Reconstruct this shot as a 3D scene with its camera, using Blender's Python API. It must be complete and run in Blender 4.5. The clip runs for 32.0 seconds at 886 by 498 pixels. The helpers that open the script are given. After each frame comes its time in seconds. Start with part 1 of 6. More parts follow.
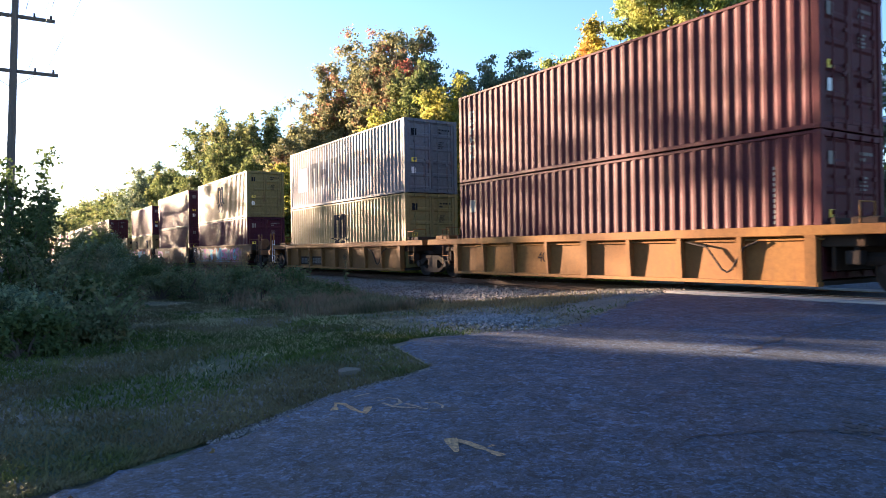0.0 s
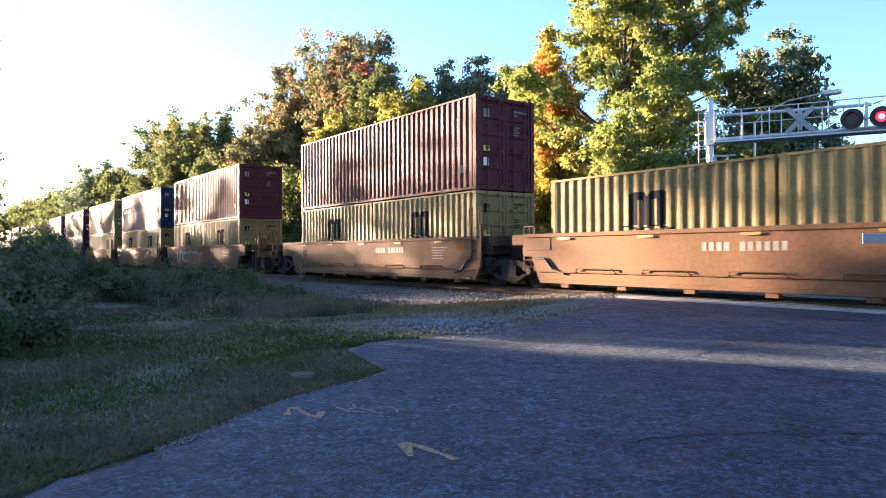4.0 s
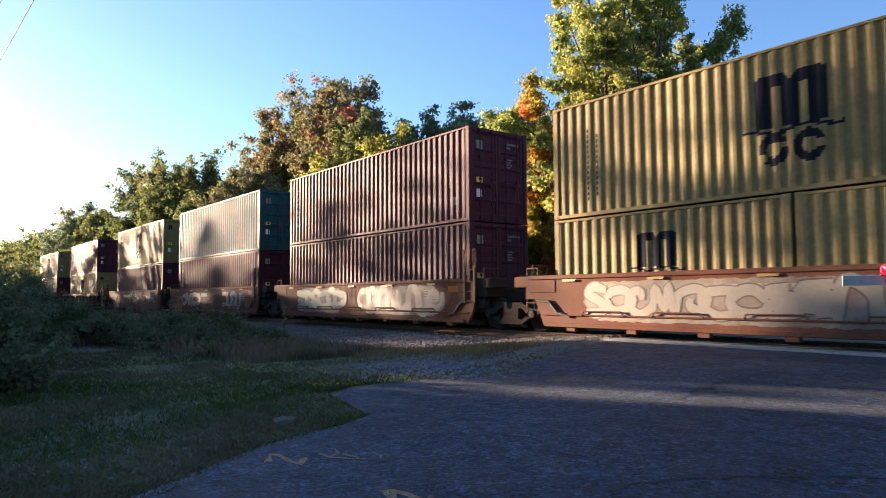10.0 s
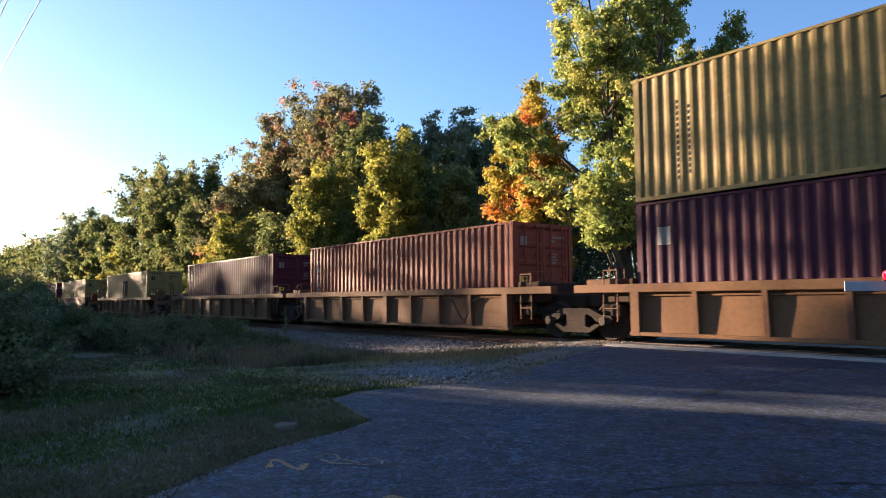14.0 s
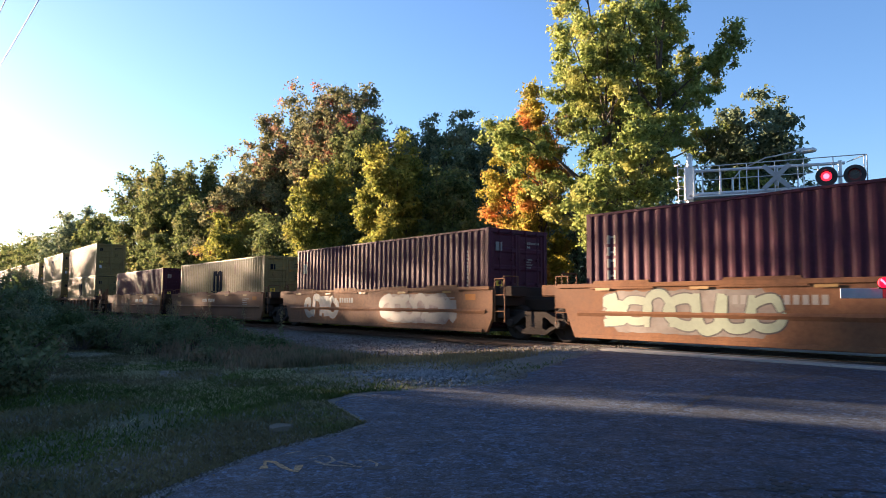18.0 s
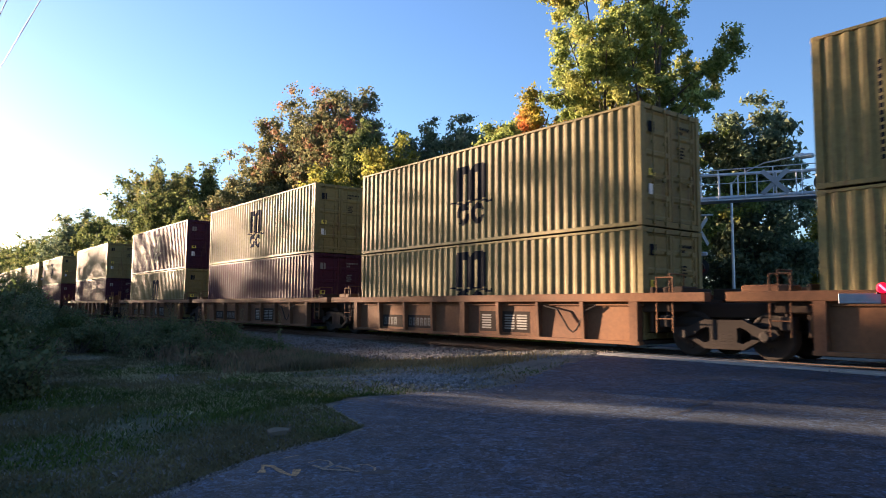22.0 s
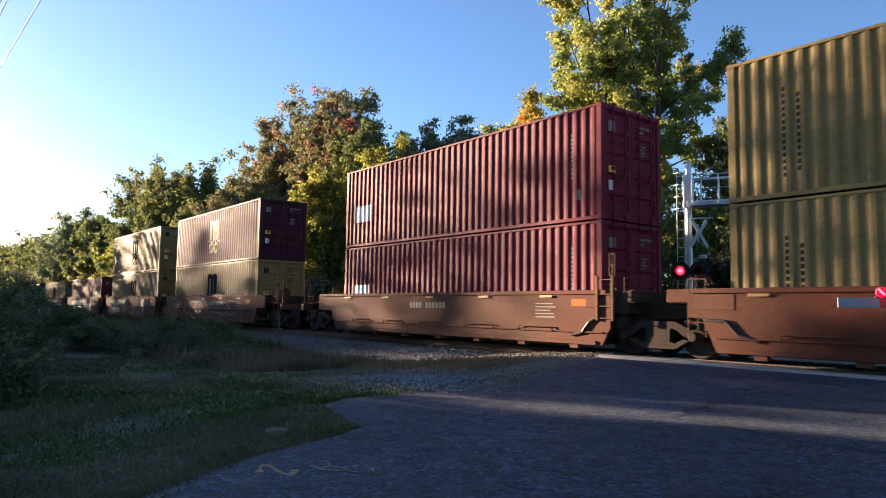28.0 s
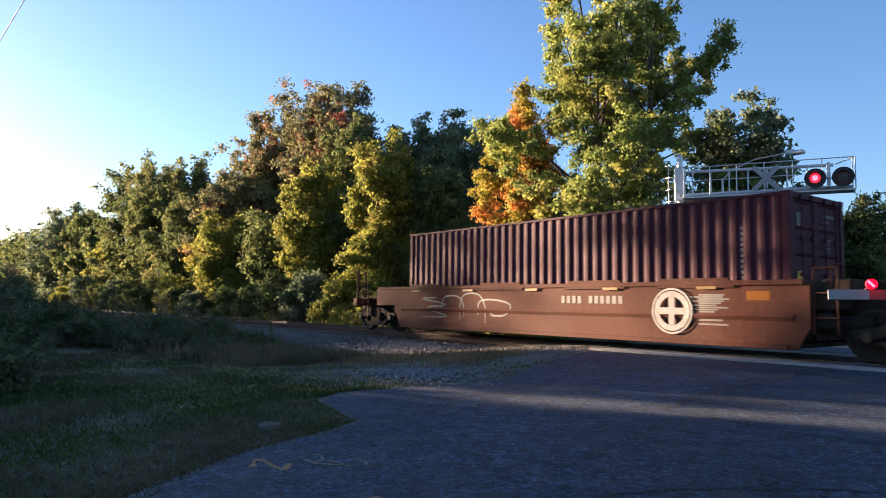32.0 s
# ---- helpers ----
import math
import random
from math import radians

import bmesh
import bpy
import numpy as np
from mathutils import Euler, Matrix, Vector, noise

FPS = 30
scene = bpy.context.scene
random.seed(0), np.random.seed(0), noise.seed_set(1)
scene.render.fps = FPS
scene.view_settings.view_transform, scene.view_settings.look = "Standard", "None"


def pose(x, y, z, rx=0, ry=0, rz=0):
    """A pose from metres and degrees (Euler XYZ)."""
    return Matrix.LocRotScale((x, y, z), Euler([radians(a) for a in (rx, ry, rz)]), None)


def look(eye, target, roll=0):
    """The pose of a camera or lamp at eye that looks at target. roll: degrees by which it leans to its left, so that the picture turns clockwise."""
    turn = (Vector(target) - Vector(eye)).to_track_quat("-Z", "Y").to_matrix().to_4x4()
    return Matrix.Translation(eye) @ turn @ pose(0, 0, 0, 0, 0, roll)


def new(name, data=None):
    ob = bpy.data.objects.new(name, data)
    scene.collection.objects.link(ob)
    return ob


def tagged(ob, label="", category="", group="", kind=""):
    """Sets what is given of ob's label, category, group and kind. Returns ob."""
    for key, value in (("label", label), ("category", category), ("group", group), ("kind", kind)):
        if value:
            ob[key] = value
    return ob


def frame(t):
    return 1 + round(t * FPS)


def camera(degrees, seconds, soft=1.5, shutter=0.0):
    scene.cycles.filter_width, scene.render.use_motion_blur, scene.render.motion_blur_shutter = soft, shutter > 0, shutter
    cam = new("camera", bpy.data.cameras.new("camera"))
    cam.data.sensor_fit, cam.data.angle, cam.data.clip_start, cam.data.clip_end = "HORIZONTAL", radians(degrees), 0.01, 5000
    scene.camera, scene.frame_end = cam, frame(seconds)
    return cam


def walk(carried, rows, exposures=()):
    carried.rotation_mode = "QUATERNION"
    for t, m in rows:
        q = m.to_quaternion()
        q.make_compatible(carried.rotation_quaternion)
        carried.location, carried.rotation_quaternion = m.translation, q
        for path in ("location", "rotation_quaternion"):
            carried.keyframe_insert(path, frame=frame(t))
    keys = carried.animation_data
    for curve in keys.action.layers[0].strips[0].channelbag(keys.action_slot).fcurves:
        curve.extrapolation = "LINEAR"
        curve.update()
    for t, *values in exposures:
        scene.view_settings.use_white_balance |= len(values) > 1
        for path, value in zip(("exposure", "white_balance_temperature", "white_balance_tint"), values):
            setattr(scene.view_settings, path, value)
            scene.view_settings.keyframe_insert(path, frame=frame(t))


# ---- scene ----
# camera: stands beside the road, turns a little in the hand
EYE = (0.0, -14.447, 1.003)
cam = camera(65.35, 32.0, soft=0.8, shutter=0.07)
# seconds, yaw, pitch, roll
TURNS = [
    (0, 57.02, 0.05, -0.82),
    (0.5, 57.21, 0.11, -1.16),
    (1, 57.03, -0.39, -1.28),
    (1.5, 57.22, -0.39, -1.61),
    (2, 57.27, -0.28, -1.00),
    (2.5, 56.43, -0.17, -0.70),
    (4.5, 53.03, 0.42, -0.23),
    (5, 53.18, 0.50, -0.12),
    (5.5, 53.07, 0.71, 0.08),
    (6, 53.14, 1.72, -0.62),
    (6.5, 52.81, 3.61, -1.05),
    (7, 52.48, 3.72, -0.74),
    (7.5, 52.30, 3.66, -0.51),
    (8, 52.19, 3.80, -0.17),
    (8.5, 52.13, 3.77, -0.05),
    (9, 52.08, 3.88, -0.19),
    (9.5, 52.18, 3.88, -0.23),
    (10, 52.10, 3.85, -0.34),
    (10.5, 52.12, 4.06, -0.07),
    (11, 52.09, 4.10, -0.30),
    (11.5, 51.96, 4.08, -0.32),
    (12, 51.99, 4.00, -0.42),
    (12.5, 52.08, 3.91, -0.47),
    (13, 52.15, 4.06, -0.37),
    (13.5, 52.25, 4.20, -0.33),
    (14, 52.22, 4.29, -0.30),
    (14.5, 51.93, 4.30, -0.13),
    (16.5, 52.03, 4.44, 0.07),
    (17, 51.92, 4.60, 0.25),
    (17.5, 52.07, 4.56, 0.28),
    (18, 51.98, 4.52, 0.31),
    (18.5, 52.04, 4.62, 0.51),
    (19, 52.00, 4.68, 0.54),
    (19.5, 52.08, 4.76, 0.53),
    (20, 52.06, 4.68, 0.58),
    (20.5, 52.06, 4.61, 0.47),
    (21, 51.91, 4.68, 0.48),
    (21.5, 51.94, 4.77, 0.42),
    (22, 51.88, 4.86, 0.45),
    (22.5, 51.98, 4.97, 0.55),
    (23, 52.09, 4.93, 0.48),
    (23.5, 52.00, 4.93, 0.62),
    (24, 51.91, 4.93, 0.84),
    (24.5, 51.89, 4.93, 0.80),
    (26.5, 51.88, 4.94, 0.66),
    (27, 51.87, 4.94, 0.79),
    (27.5, 51.90, 5.00, 0.87),
    (28, 51.84, 4.94, 0.89),
    (28.5, 51.85, 5.01, 0.96),
    (29, 51.70, 4.96, 0.80),
    (29.5, 51.75, 4.88, 0.79),
    (30, 51.72, 4.90, 0.81),
    (30.5, 51.89, 4.89, 0.98),
    (31, 51.78, 4.89, 0.89),
    (31.5, 51.57, 4.74, 0.80),
    (32, 51.22, 4.43, 0.63),]


def aim(yaw, pitch, roll):
    y, p = radians(yaw), radians(pitch)
    way = Vector((-math.sin(y) * math.cos(p), math.cos(y) * math.cos(p), math.sin(p)))
    return look(EYE, Vector(EYE) + way, roll)


EXPOSURES = [(0, 3.5, 5900, 23), (2.5, 3.54, 5900, 23), (4.5, 3.78, 5900, 23), (5.4, 3.76, 5900, 23), (7, 3.06, 5960, 21), (9, 2.92, 5960, 21), (14, 2.86, 5960, 21), (19, 2.88, 5960, 21), (24, 2.74, 5960, 21), (28, 2.7, 5960, 21), (32, 2.72, 5960, 21)]
walk(cam, [(t, aim(y, p, r)) for t, y, p, r in TURNS], EXPOSURES)

# light: low evening sun from the far end of the line, on the road's side
SUN_HEADING, SUN_HEIGHT = 198.5, 7.5
world = bpy.data.worlds.new("evening_sky")
scene.world = world
world.use_nodes = True
wn = world.node_tree.nodes
sky = wn.new("ShaderNodeTexSky")
sky.sky_type, sky.sun_disc = "NISHITA", False
sky.sun_elevation, sky.sun_rotation = radians(SUN_HEIGHT), radians(90 - SUN_HEADING)
sky.air_density, sky.dust_density, sky.ozone_density = 0.98, 0.55, 3.0
wn["Background"].inputs["Strength"].default_value = 0.05
world.node_tree.links.new(sky.outputs[0], wn["Background"].inputs[0])
sun = new("sun", bpy.data.lights.new("sun", "SUN"))
sun.data.energy, sun.data.angle, sun.data.color = 5.0, radians(0.6), (1.0, 0.72, 0.42)
sa, se = radians(SUN_HEADING), radians(SUN_HEIGHT)
sun.matrix_world = look((-60, -60, 40), Vector((-60, -60, 40)) - Vector((math.cos(sa) * math.cos(se), math.sin(sa) * math.cos(se), math.sin(se))))


# ---- materials ----
def links_of(m):
    m.use_nodes = True
    t = m.node_tree
    return t.nodes, t.links, t.nodes["Principled BSDF"]


def noise_node(n, l, coord, scale, detail=4.0, rough=0.6, stretch=None):
    node = n.new("ShaderNodeTexNoise")
    node.inputs["Scale"].default_value, node.inputs["Detail"].default_value, node.inputs["Roughness"].default_value = scale, detail, rough
    if stretch:
        mp = n.new("ShaderNodeMapping")
        mp.inputs["Scale"].default_value = stretch
        l.new(coord, mp.inputs["Vector"])
        coord = mp.outputs["Vector"]
    l.new(coord, node.inputs["Vector"])
    return node.outputs["Fac"]


def ramp(n, l, fac, lo, hi, a, b):
    node = n.new("ShaderNodeMapRange")
    node.inputs["From Min"].default_value, node.inputs["From Max"].default_value = lo, hi
    node.inputs["To Min"].default_value, node.inputs["To Max"].default_value = a, b
    l.new(fac, node.inputs["Value"])
    return node.outputs["Result"]


def mix(n, l, fac, a, b, kind="MIX"):
    node = n.new("ShaderNodeMix")
    node.data_type, node.blend_type = "RGBA", kind
    for sock, v in ((node.inputs[0], fac), (node.inputs[6], a), (node.inputs[7], b)):
        if isinstance(v, (tuple, list)):
            sock.default_value = (*v, 1.0)
        elif isinstance(v, (int, float)):
            sock.default_value = v
        else:
            l.new(v, sock)
    return node.outputs[2]


def surface(name, colour, second=None, rough=0.6, metal=0.0, big=0.6, small=12.0, amount=0.5, bump=0.0, bump_scale=40.0, stretch=None,
            dirt=None, dirt_at=0.58, dirt_amount=0.7, dirt_scale=2.5, dirt_stretch=None, spread=0.12, object_spread=0.0, gloss=0.5):
    """A surface with variation at two scales, stains and fine relief."""
    m = bpy.data.materials.new(name)
    n, l, p = links_of(m)
    tc = n.new("ShaderNodeTexCoord").outputs["Object"]
    second = second or tuple(c * 0.7 for c in colour)
    base = mix(n, l, ramp(n, l, noise_node(n, l, tc, big, stretch=stretch), 0.35, 0.65, 0, amount), colour, second)
    fine = noise_node(n, l, tc, small, 5.0, 0.7)
    base = mix(n, l, 1.0, base, ramp_grey(n, l, fine, spread), "MULTIPLY")
    if dirt:
        base = mix(n, l, ramp(n, l, noise_node(n, l, tc, dirt_scale, 6.0, 0.65, dirt_stretch), dirt_at, dirt_at + 0.14, 0, dirt_amount), base, dirt)
    if object_spread:
        info = n.new("ShaderNodeObjectInfo").outputs["Random"]
        hs = n.new("ShaderNodeHueSaturation")
        l.new(base, hs.inputs["Color"])
        l.new(ramp(n, l, info, 0, 1, 1 - object_spread, 1 + object_spread), hs.inputs["Value"])
        base = hs.outputs["Color"]
    l.new(base, p.inputs["Base Color"])
    l.new(ramp(n, l, fine, 0.3, 0.7, rough - 0.08, rough + 0.08), p.inputs["Roughness"])
    p.inputs["Metallic"].default_value = metal
    p.inputs["Specular IOR Level"].default_value = gloss
    if bump:
        bn = n.new("ShaderNodeBump")
        bn.inputs["Strength"].default_value, bn.inputs["Distance"].default_value = bump, 0.02
        l.new(noise_node(n, l, tc, bump_scale, 6.0, 0.7), bn.inputs["Height"])
        l.new(bn.outputs["Normal"], p.inputs["Normal"])
    return m


def ramp_grey(n, l, fac, spread):
    node = n.new("ShaderNodeMapRange")
    node.inputs["From Min"].default_value, node.inputs["From Max"].default_value = 0.3, 0.7
    node.inputs["To Min"].default_value, node.inputs["To Max"].default_value = 1 - spread, 1 + spread
    l.new(fac, node.inputs["Value"])
    cb = n.new("ShaderNodeCombineColor")
    for s in cb.inputs:
        l.new(node.outputs["Result"], s)
    return cb.outputs["Color"]


def leaf_surface(name, a, b, c=None, share=0.25, glow=0.45):
    """Leaves: each its own tint, some light passing through."""
    m = bpy.data.materials.new(name)
    n, l, p = links_of(m)
    tc = n.new("ShaderNodeTexCoord").outputs["Object"]
    isl = n.new("ShaderNodeNewGeometry").outputs["Random Per Island"]
    base = mix(n, l, isl, a, b)
    if c:
        base = mix(n, l, ramp(n, l, noise_node(n, l, tc, 0.35, 3.0, 0.6), 0.62 - share * 0.5, 0.74 - share * 0.5, 0, 1), base, c)
    base = mix(n, l, 1.0, base, ramp_grey(n, l, noise_node(n, l, tc, 0.9, 3.0, 0.6), 0.28), "MULTIPLY")
    l.new(base, p.inputs["Base Color"])
    p.inputs["Roughness"].default_value = 0.75
    p.inputs["Specular IOR Level"].default_value = 0.12
    tr = n.new("ShaderNodeBsdfTranslucent")
    l.new(base, tr.inputs["Color"])
    mx = n.new("ShaderNodeMixShader")
    mx.inputs[0].default_value = glow
    l.new(p.outputs[0], mx.inputs[1])
    l.new(tr.outputs[0], mx.inputs[2])
    l.new(mx.outputs[0], n["Material Output"].inputs["Surface"])
    return m


def glowing(name, colour, strength):
    m = bpy.data.materials.new(name)
    n, l, p = links_of(m)
    p.inputs["Base Color"].default_value = (*colour, 1)
    p.inputs["Emission Color"].default_value = (*colour, 1)
    p.inputs["Emission Strength"].default_value = strength
    return m


RUST = (0.11, 0.05, 0.03)


def paint(name, colour, second=None, rough=0.62, gloss=0.12):
    return surface(name, colour, second, rough=rough, big=0.35, small=9.0, amount=0.85, stretch=(1.0, 1.0, 0.35), dirt=RUST, dirt_at=0.57, dirt_amount=0.6,
                   dirt_scale=1.6, dirt_stretch=(2.2, 2.2, 0.4), spread=0.2, object_spread=0.10, bump=0.05, bump_scale=25, gloss=gloss)


BOX = {
    "maroon": paint("maroon_paint", (0.06, 0.014, 0.025), (0.043, 0.0125, 0.021)),
    "red": paint("faded_red_paint", (0.076, 0.018, 0.020), (0.056, 0.016, 0.018)),
    "crimson": paint("crimson_paint", (0.122, 0.008, 0.024), (0.092, 0.009, 0.022)),
    "orange": paint("orange_red_paint", (0.172, 0.041, 0.022), (0.132, 0.034, 0.022)),
    "yellow": paint("sand_yellow_paint", (0.191, 0.145, 0.057), (0.152, 0.119, 0.050)),
    "grey": paint("light_grey_paint", (0.106, 0.117, 0.135), (0.086, 0.096, 0.109)),
    "blue": paint("deep_blue_paint", (0.013, 0.028, 0.06), (0.012, 0.024, 0.048)),
    "teal": paint("teal_paint", (0.015, 0.066, 0.073), (0.013, 0.053, 0.056)),
    "purple": paint("dark_plum_paint", (0.046, 0.013, 0.024), (0.033, 0.011, 0.020)),
}
CAR = {
    "gold": paint("weathered_yellow_car_paint", (0.217, 0.105, 0.029), (0.140, 0.066, 0.025), 0.75, 0.1),
    "tan": paint("dusty_tan_car_paint", (0.147, 0.081, 0.041), (0.098, 0.052, 0.030), 0.75, 0.1),
    "rust": paint("orange_brown_car_paint", (0.18, 0.084, 0.038), (0.11, 0.053, 0.03), 0.75, 0.1),
    "brown": paint("red_brown_car_paint", (0.09, 0.029, 0.017), (0.1, 0.048, 0.032), 0.75, 0.1),
}
WHITE = surface("white_lettering_paint", (0.7, 0.7, 0.68), rough=0.6)
NAVY = surface("navy_lettering_paint", (0.012, 0.013, 0.018), rough=0.92, gloss=0.05)
OCHRE = surface("pale_yellow_lettering_paint", (0.11, 0.07, 0.045), rough=0.6)
SKYBLUE = surface("light_blue_emblem_paint", (0.16, 0.45, 0.62), rough=0.6)
GREY_LETTERS = surface("worn_grey_lettering_paint", (0.06, 0.067, 0.08), (0.085, 0.094, 0.108), rough=0.8, big=2.5, amount=0.9, gloss=0.1)
PALE_EMBLEM = surface("pale_emblem_paint", (0.4, 0.42, 0.43), rough=0.6)
LABEL = surface("yellow_label", (0.7, 0.5, 0.05), rough=0.5)
REFLEX = surface("orange_reflector_strip", (0.24, 0.125, 0.02), rough=0.6)
PATCH = surface("orange_car_patch_paint", (0.26, 0.095, 0.012), (0.2, 0.08, 0.015), rough=0.7, gloss=0.1)
STEEL_DARK = surface("grimy_dark_steel", (0.026, 0.022, 0.02), (0.045, 0.032, 0.026), rough=0.88, gloss=0.08, bump=0.2, bump_scale=30, dirt=RUST, dirt_at=0.6, dirt_amount=0.5)
DUSTY = surface("dust_caked_cast_steel", (0.038, 0.03, 0.025), (0.024, 0.019, 0.016), rough=0.9, gloss=0.08, big=3, bump=0.25, bump_scale=25, dirt=(0.03, 0.025, 0.022), dirt_at=0.56)
# dark brown: gap shade put into the end gear's colour; also repainted patches
SHADE_AND_PATCH_BROWN = surface("shade_and_patch_brown", (0.045, 0.03, 0.022), (0.028, 0.022, 0.018), rough=0.88, gloss=0.08, bump=0.2, bump_scale=30)
STEEL_WHEEL = surface("worn_wheel_steel", (0.04, 0.032, 0.026), (0.028, 0.02, 0.017), rough=0.8, metal=0.1, gloss=0.15, dirt=RUST, dirt_at=0.6, dirt_amount=0.4)
GALV = surface("galvanised_steel", (0.55, 0.56, 0.57), (0.45, 0.46, 0.48), rough=0.45, metal=0.35, small=30)
BLACKPAINT = surface("matt_black_paint", (0.012, 0.012, 0.013), rough=0.6)
RAIL_TOP = surface("polished_rail_head", (0.5, 0.47, 0.45), rough=0.25, metal=0.9)
RAIL_SIDE = surface("rusty_rail_web", (0.10, 0.05, 0.03), (0.07, 0.04, 0.03), rough=0.8, bump=0.3, bump_scale=40)
TIE = surface("weathered_tie_timber", (0.12, 0.09, 0.07), (0.07, 0.055, 0.045), rough=0.9, stretch=(8, 1, 8), bump=0.6, bump_scale=30)
WOOD_POLE = surface("weathered_pole_timber", (0.12, 0.095, 0.075), (0.08, 0.065, 0.055), rough=0.9, stretch=(6, 6, 0.4), bump=0.5, bump_scale=18)
BARK = surface("tree_bark", (0.075, 0.058, 0.045), (0.045, 0.036, 0.03), rough=0.95, big=3, stretch=(4, 4, 0.7), bump=0.8, bump_scale=14)
CONCRETE = surface("worn_concrete", (0.27, 0.255, 0.235), (0.19, 0.18, 0.165), rough=0.85, big=1.2, bump=0.3, bump_scale=30, dirt=(0.12, 0.11, 0.10), dirt_at=0.6)
YELLOW_SPRAY = surface("faded_orange_spray_paint", (0.44, 0.27, 0.13), (0.1, 0.085, 0.07), rough=0.9, big=30, amount=0.9, small=70, spread=0.6, gloss=0.1)
PALE_SPRAY = surface("worn_pale_spray_paint", (0.34, 0.27, 0.19), (0.09, 0.08, 0.075), rough=0.9, big=30, amount=0.9, small=70, spread=0.6, gloss=0.1)
ASPHALT_DARK = surface("crack_filler_tar", (0.012, 0.012, 0.012), rough=0.7)


# ---- shaping ----
class Shape:
    """Collects faces for one mesh."""

    def __init__(self):
        self.v, self.f = [], []

    def add(self, verts, faces):
        k = len(self.v)
        self.v += [tuple(p) for p in verts]
        self.f += [tuple(i + k for i in f) for f in faces]
        return self

    def box(self, x0, x1, y0, y1, z0, z1):
        v = [(x, y, z) for x in (x0, x1) for y in (y0, y1) for z in (z0, z1)]
        return self.add(v, [(0, 1, 3, 2), (4, 6, 7, 5), (0, 4, 5, 1), (2, 3, 7, 6), (0, 2, 6, 4), (1, 5, 7, 3)])

    def block(self, x0, x1, y0, y1, z0, z1, c=0.01):
        """A box with bevelled edges."""
        v, at = [], {}
        for i, x in enumerate((x0, x1)):
            for j, y in enumerate((y0, y1)):
                for k, z in enumerate((z0, z1)):
                    sx, sy, sz = c if i == 0 else -c, c if j == 0 else -c, c if k == 0 else -c
                    for a, q in enumerate(((x, y + sy, z + sz), (x + sx, y, z + sz), (x + sx, y + sy, z))):
                        at[i, j, k, a] = len(v)
                        v.append(q)
        f = []
        for s in (0, 1):
            f.append([at[s, j, k, 0] for j, k in ((0, 0), (0, 1), (1, 1), (1, 0))])
            f.append([at[j, s, k, 1] for j, k in ((0, 0), (1, 0), (1, 1), (0, 1))])
            f.append([at[j, k, s, 2] for j, k in ((0, 0), (0, 1), (1, 1), (1, 0))])
        for a in (0, 1):
            for b in (0, 1):
                f.append([at[a, b, 0, 0], at[a, b, 1, 0], at[a, b, 1, 1], at[a, b, 0, 1]])
                f.append([at[a, 0, b, 0], at[a, 1, b, 0], at[a, 1, b, 2], at[a, 0, b, 2]])
                f.append([at[0, a, b, 1], at[1, a, b, 1], at[1, a, b, 2], at[0, a, b, 2]])
        for i in (0, 1):
            for j in (0, 1):
                for k in (0, 1):
                    f.append([at[i, j, k, 0], at[i, j, k, 1], at[i, j, k, 2]])
        return self.add(v, f)

    def tube(self, p, q, r0, r1=None, n=8, caps=True):
        r1 = r0 if r1 is None else r1
        p, q = Vector(p), Vector(q)
        w = (q - p).normalized()
        a = w.orthogonal().normalized()
        b = w.cross(a)
        v = []
        for c, r in ((p, r0), (q, r1)):
            v += [c + (a * math.cos(6.28318 * i / n) + b * math.sin(6.28318 * i / n)) * r for i in range(n)]
        f = [(i, (i + 1) % n, n + (i + 1) % n, n + i) for i in range(n)]
        if caps:
            f += [tuple(range(n - 1, -1, -1)), tuple(range(n, 2 * n))]
        return self.add(v, f)

    def cable(self, pts, r, n=5):
        """One unbroken thin tube along a line of points."""
        v, f = [], []
        for p in pts:
            v += [(p[0], p[1] + r * math.cos(6.2832 * k / n), p[2] + r * math.sin(6.2832 * k / n)) for k in range(n)]
        for j in range(len(pts) - 1):
            f += [(j * n + k, j * n + (k + 1) % n, (j + 1) * n + (k + 1) % n, (j + 1) * n + k) for k in range(n)]
        return self.add(v, f)

    def rod(self, pts, r, n=6):
        for p, q in zip(pts, pts[1:]):
            self.tube(p, q, r, n=n)
        return self

    def prism_y(self, poly, y0, y1):
        """A plate with its outline in x and z, from y0 to y1."""
        n = len(poly)
        v = [(x, y0, z) for x, z in poly] + [(x, y1, z) for x, z in poly]
        f = [tuple(range(n)), tuple(range(2 * n - 1, n - 1, -1))] + [(i, n + i, n + (i + 1) % n, (i + 1) % n) for i in range(n)]
        return self.add(v, f)

    def prism_x(self, poly, x0, x1):
        n = len(poly)
        v = [(x0, y, z) for y, z in poly] + [(x1, y, z) for y, z in poly]
        f = [tuple(range(n)), tuple(range(2 * n - 1, n - 1, -1))] + [(i, n + i, n + (i + 1) % n, (i + 1) % n) for i in range(n)]
        return self.add(v, f)

    def lathe(self, profile, axis="y", n=20):
        """Turned round an axis through the origin; profile: (along, radius)."""
        v = []
        for s, r in profile:
            for i in range(n):
                c, d = r * math.cos(6.28318 * i / n), r * math.sin(6.28318 * i / n)
                v.append((c, s, d) if axis == "y" else (c, d, s) if axis == "z" else (s, c, d))
        f = [(k * n + i, k * n + (i + 1) % n, (k + 1) * n + (i + 1) % n, (k + 1) * n + i) for k in range(len(profile) - 1) for i in range(n)]
        f += [tuple(range(n)), tuple(range(len(v) - n, len(v)))]
        return self.add(v, f)

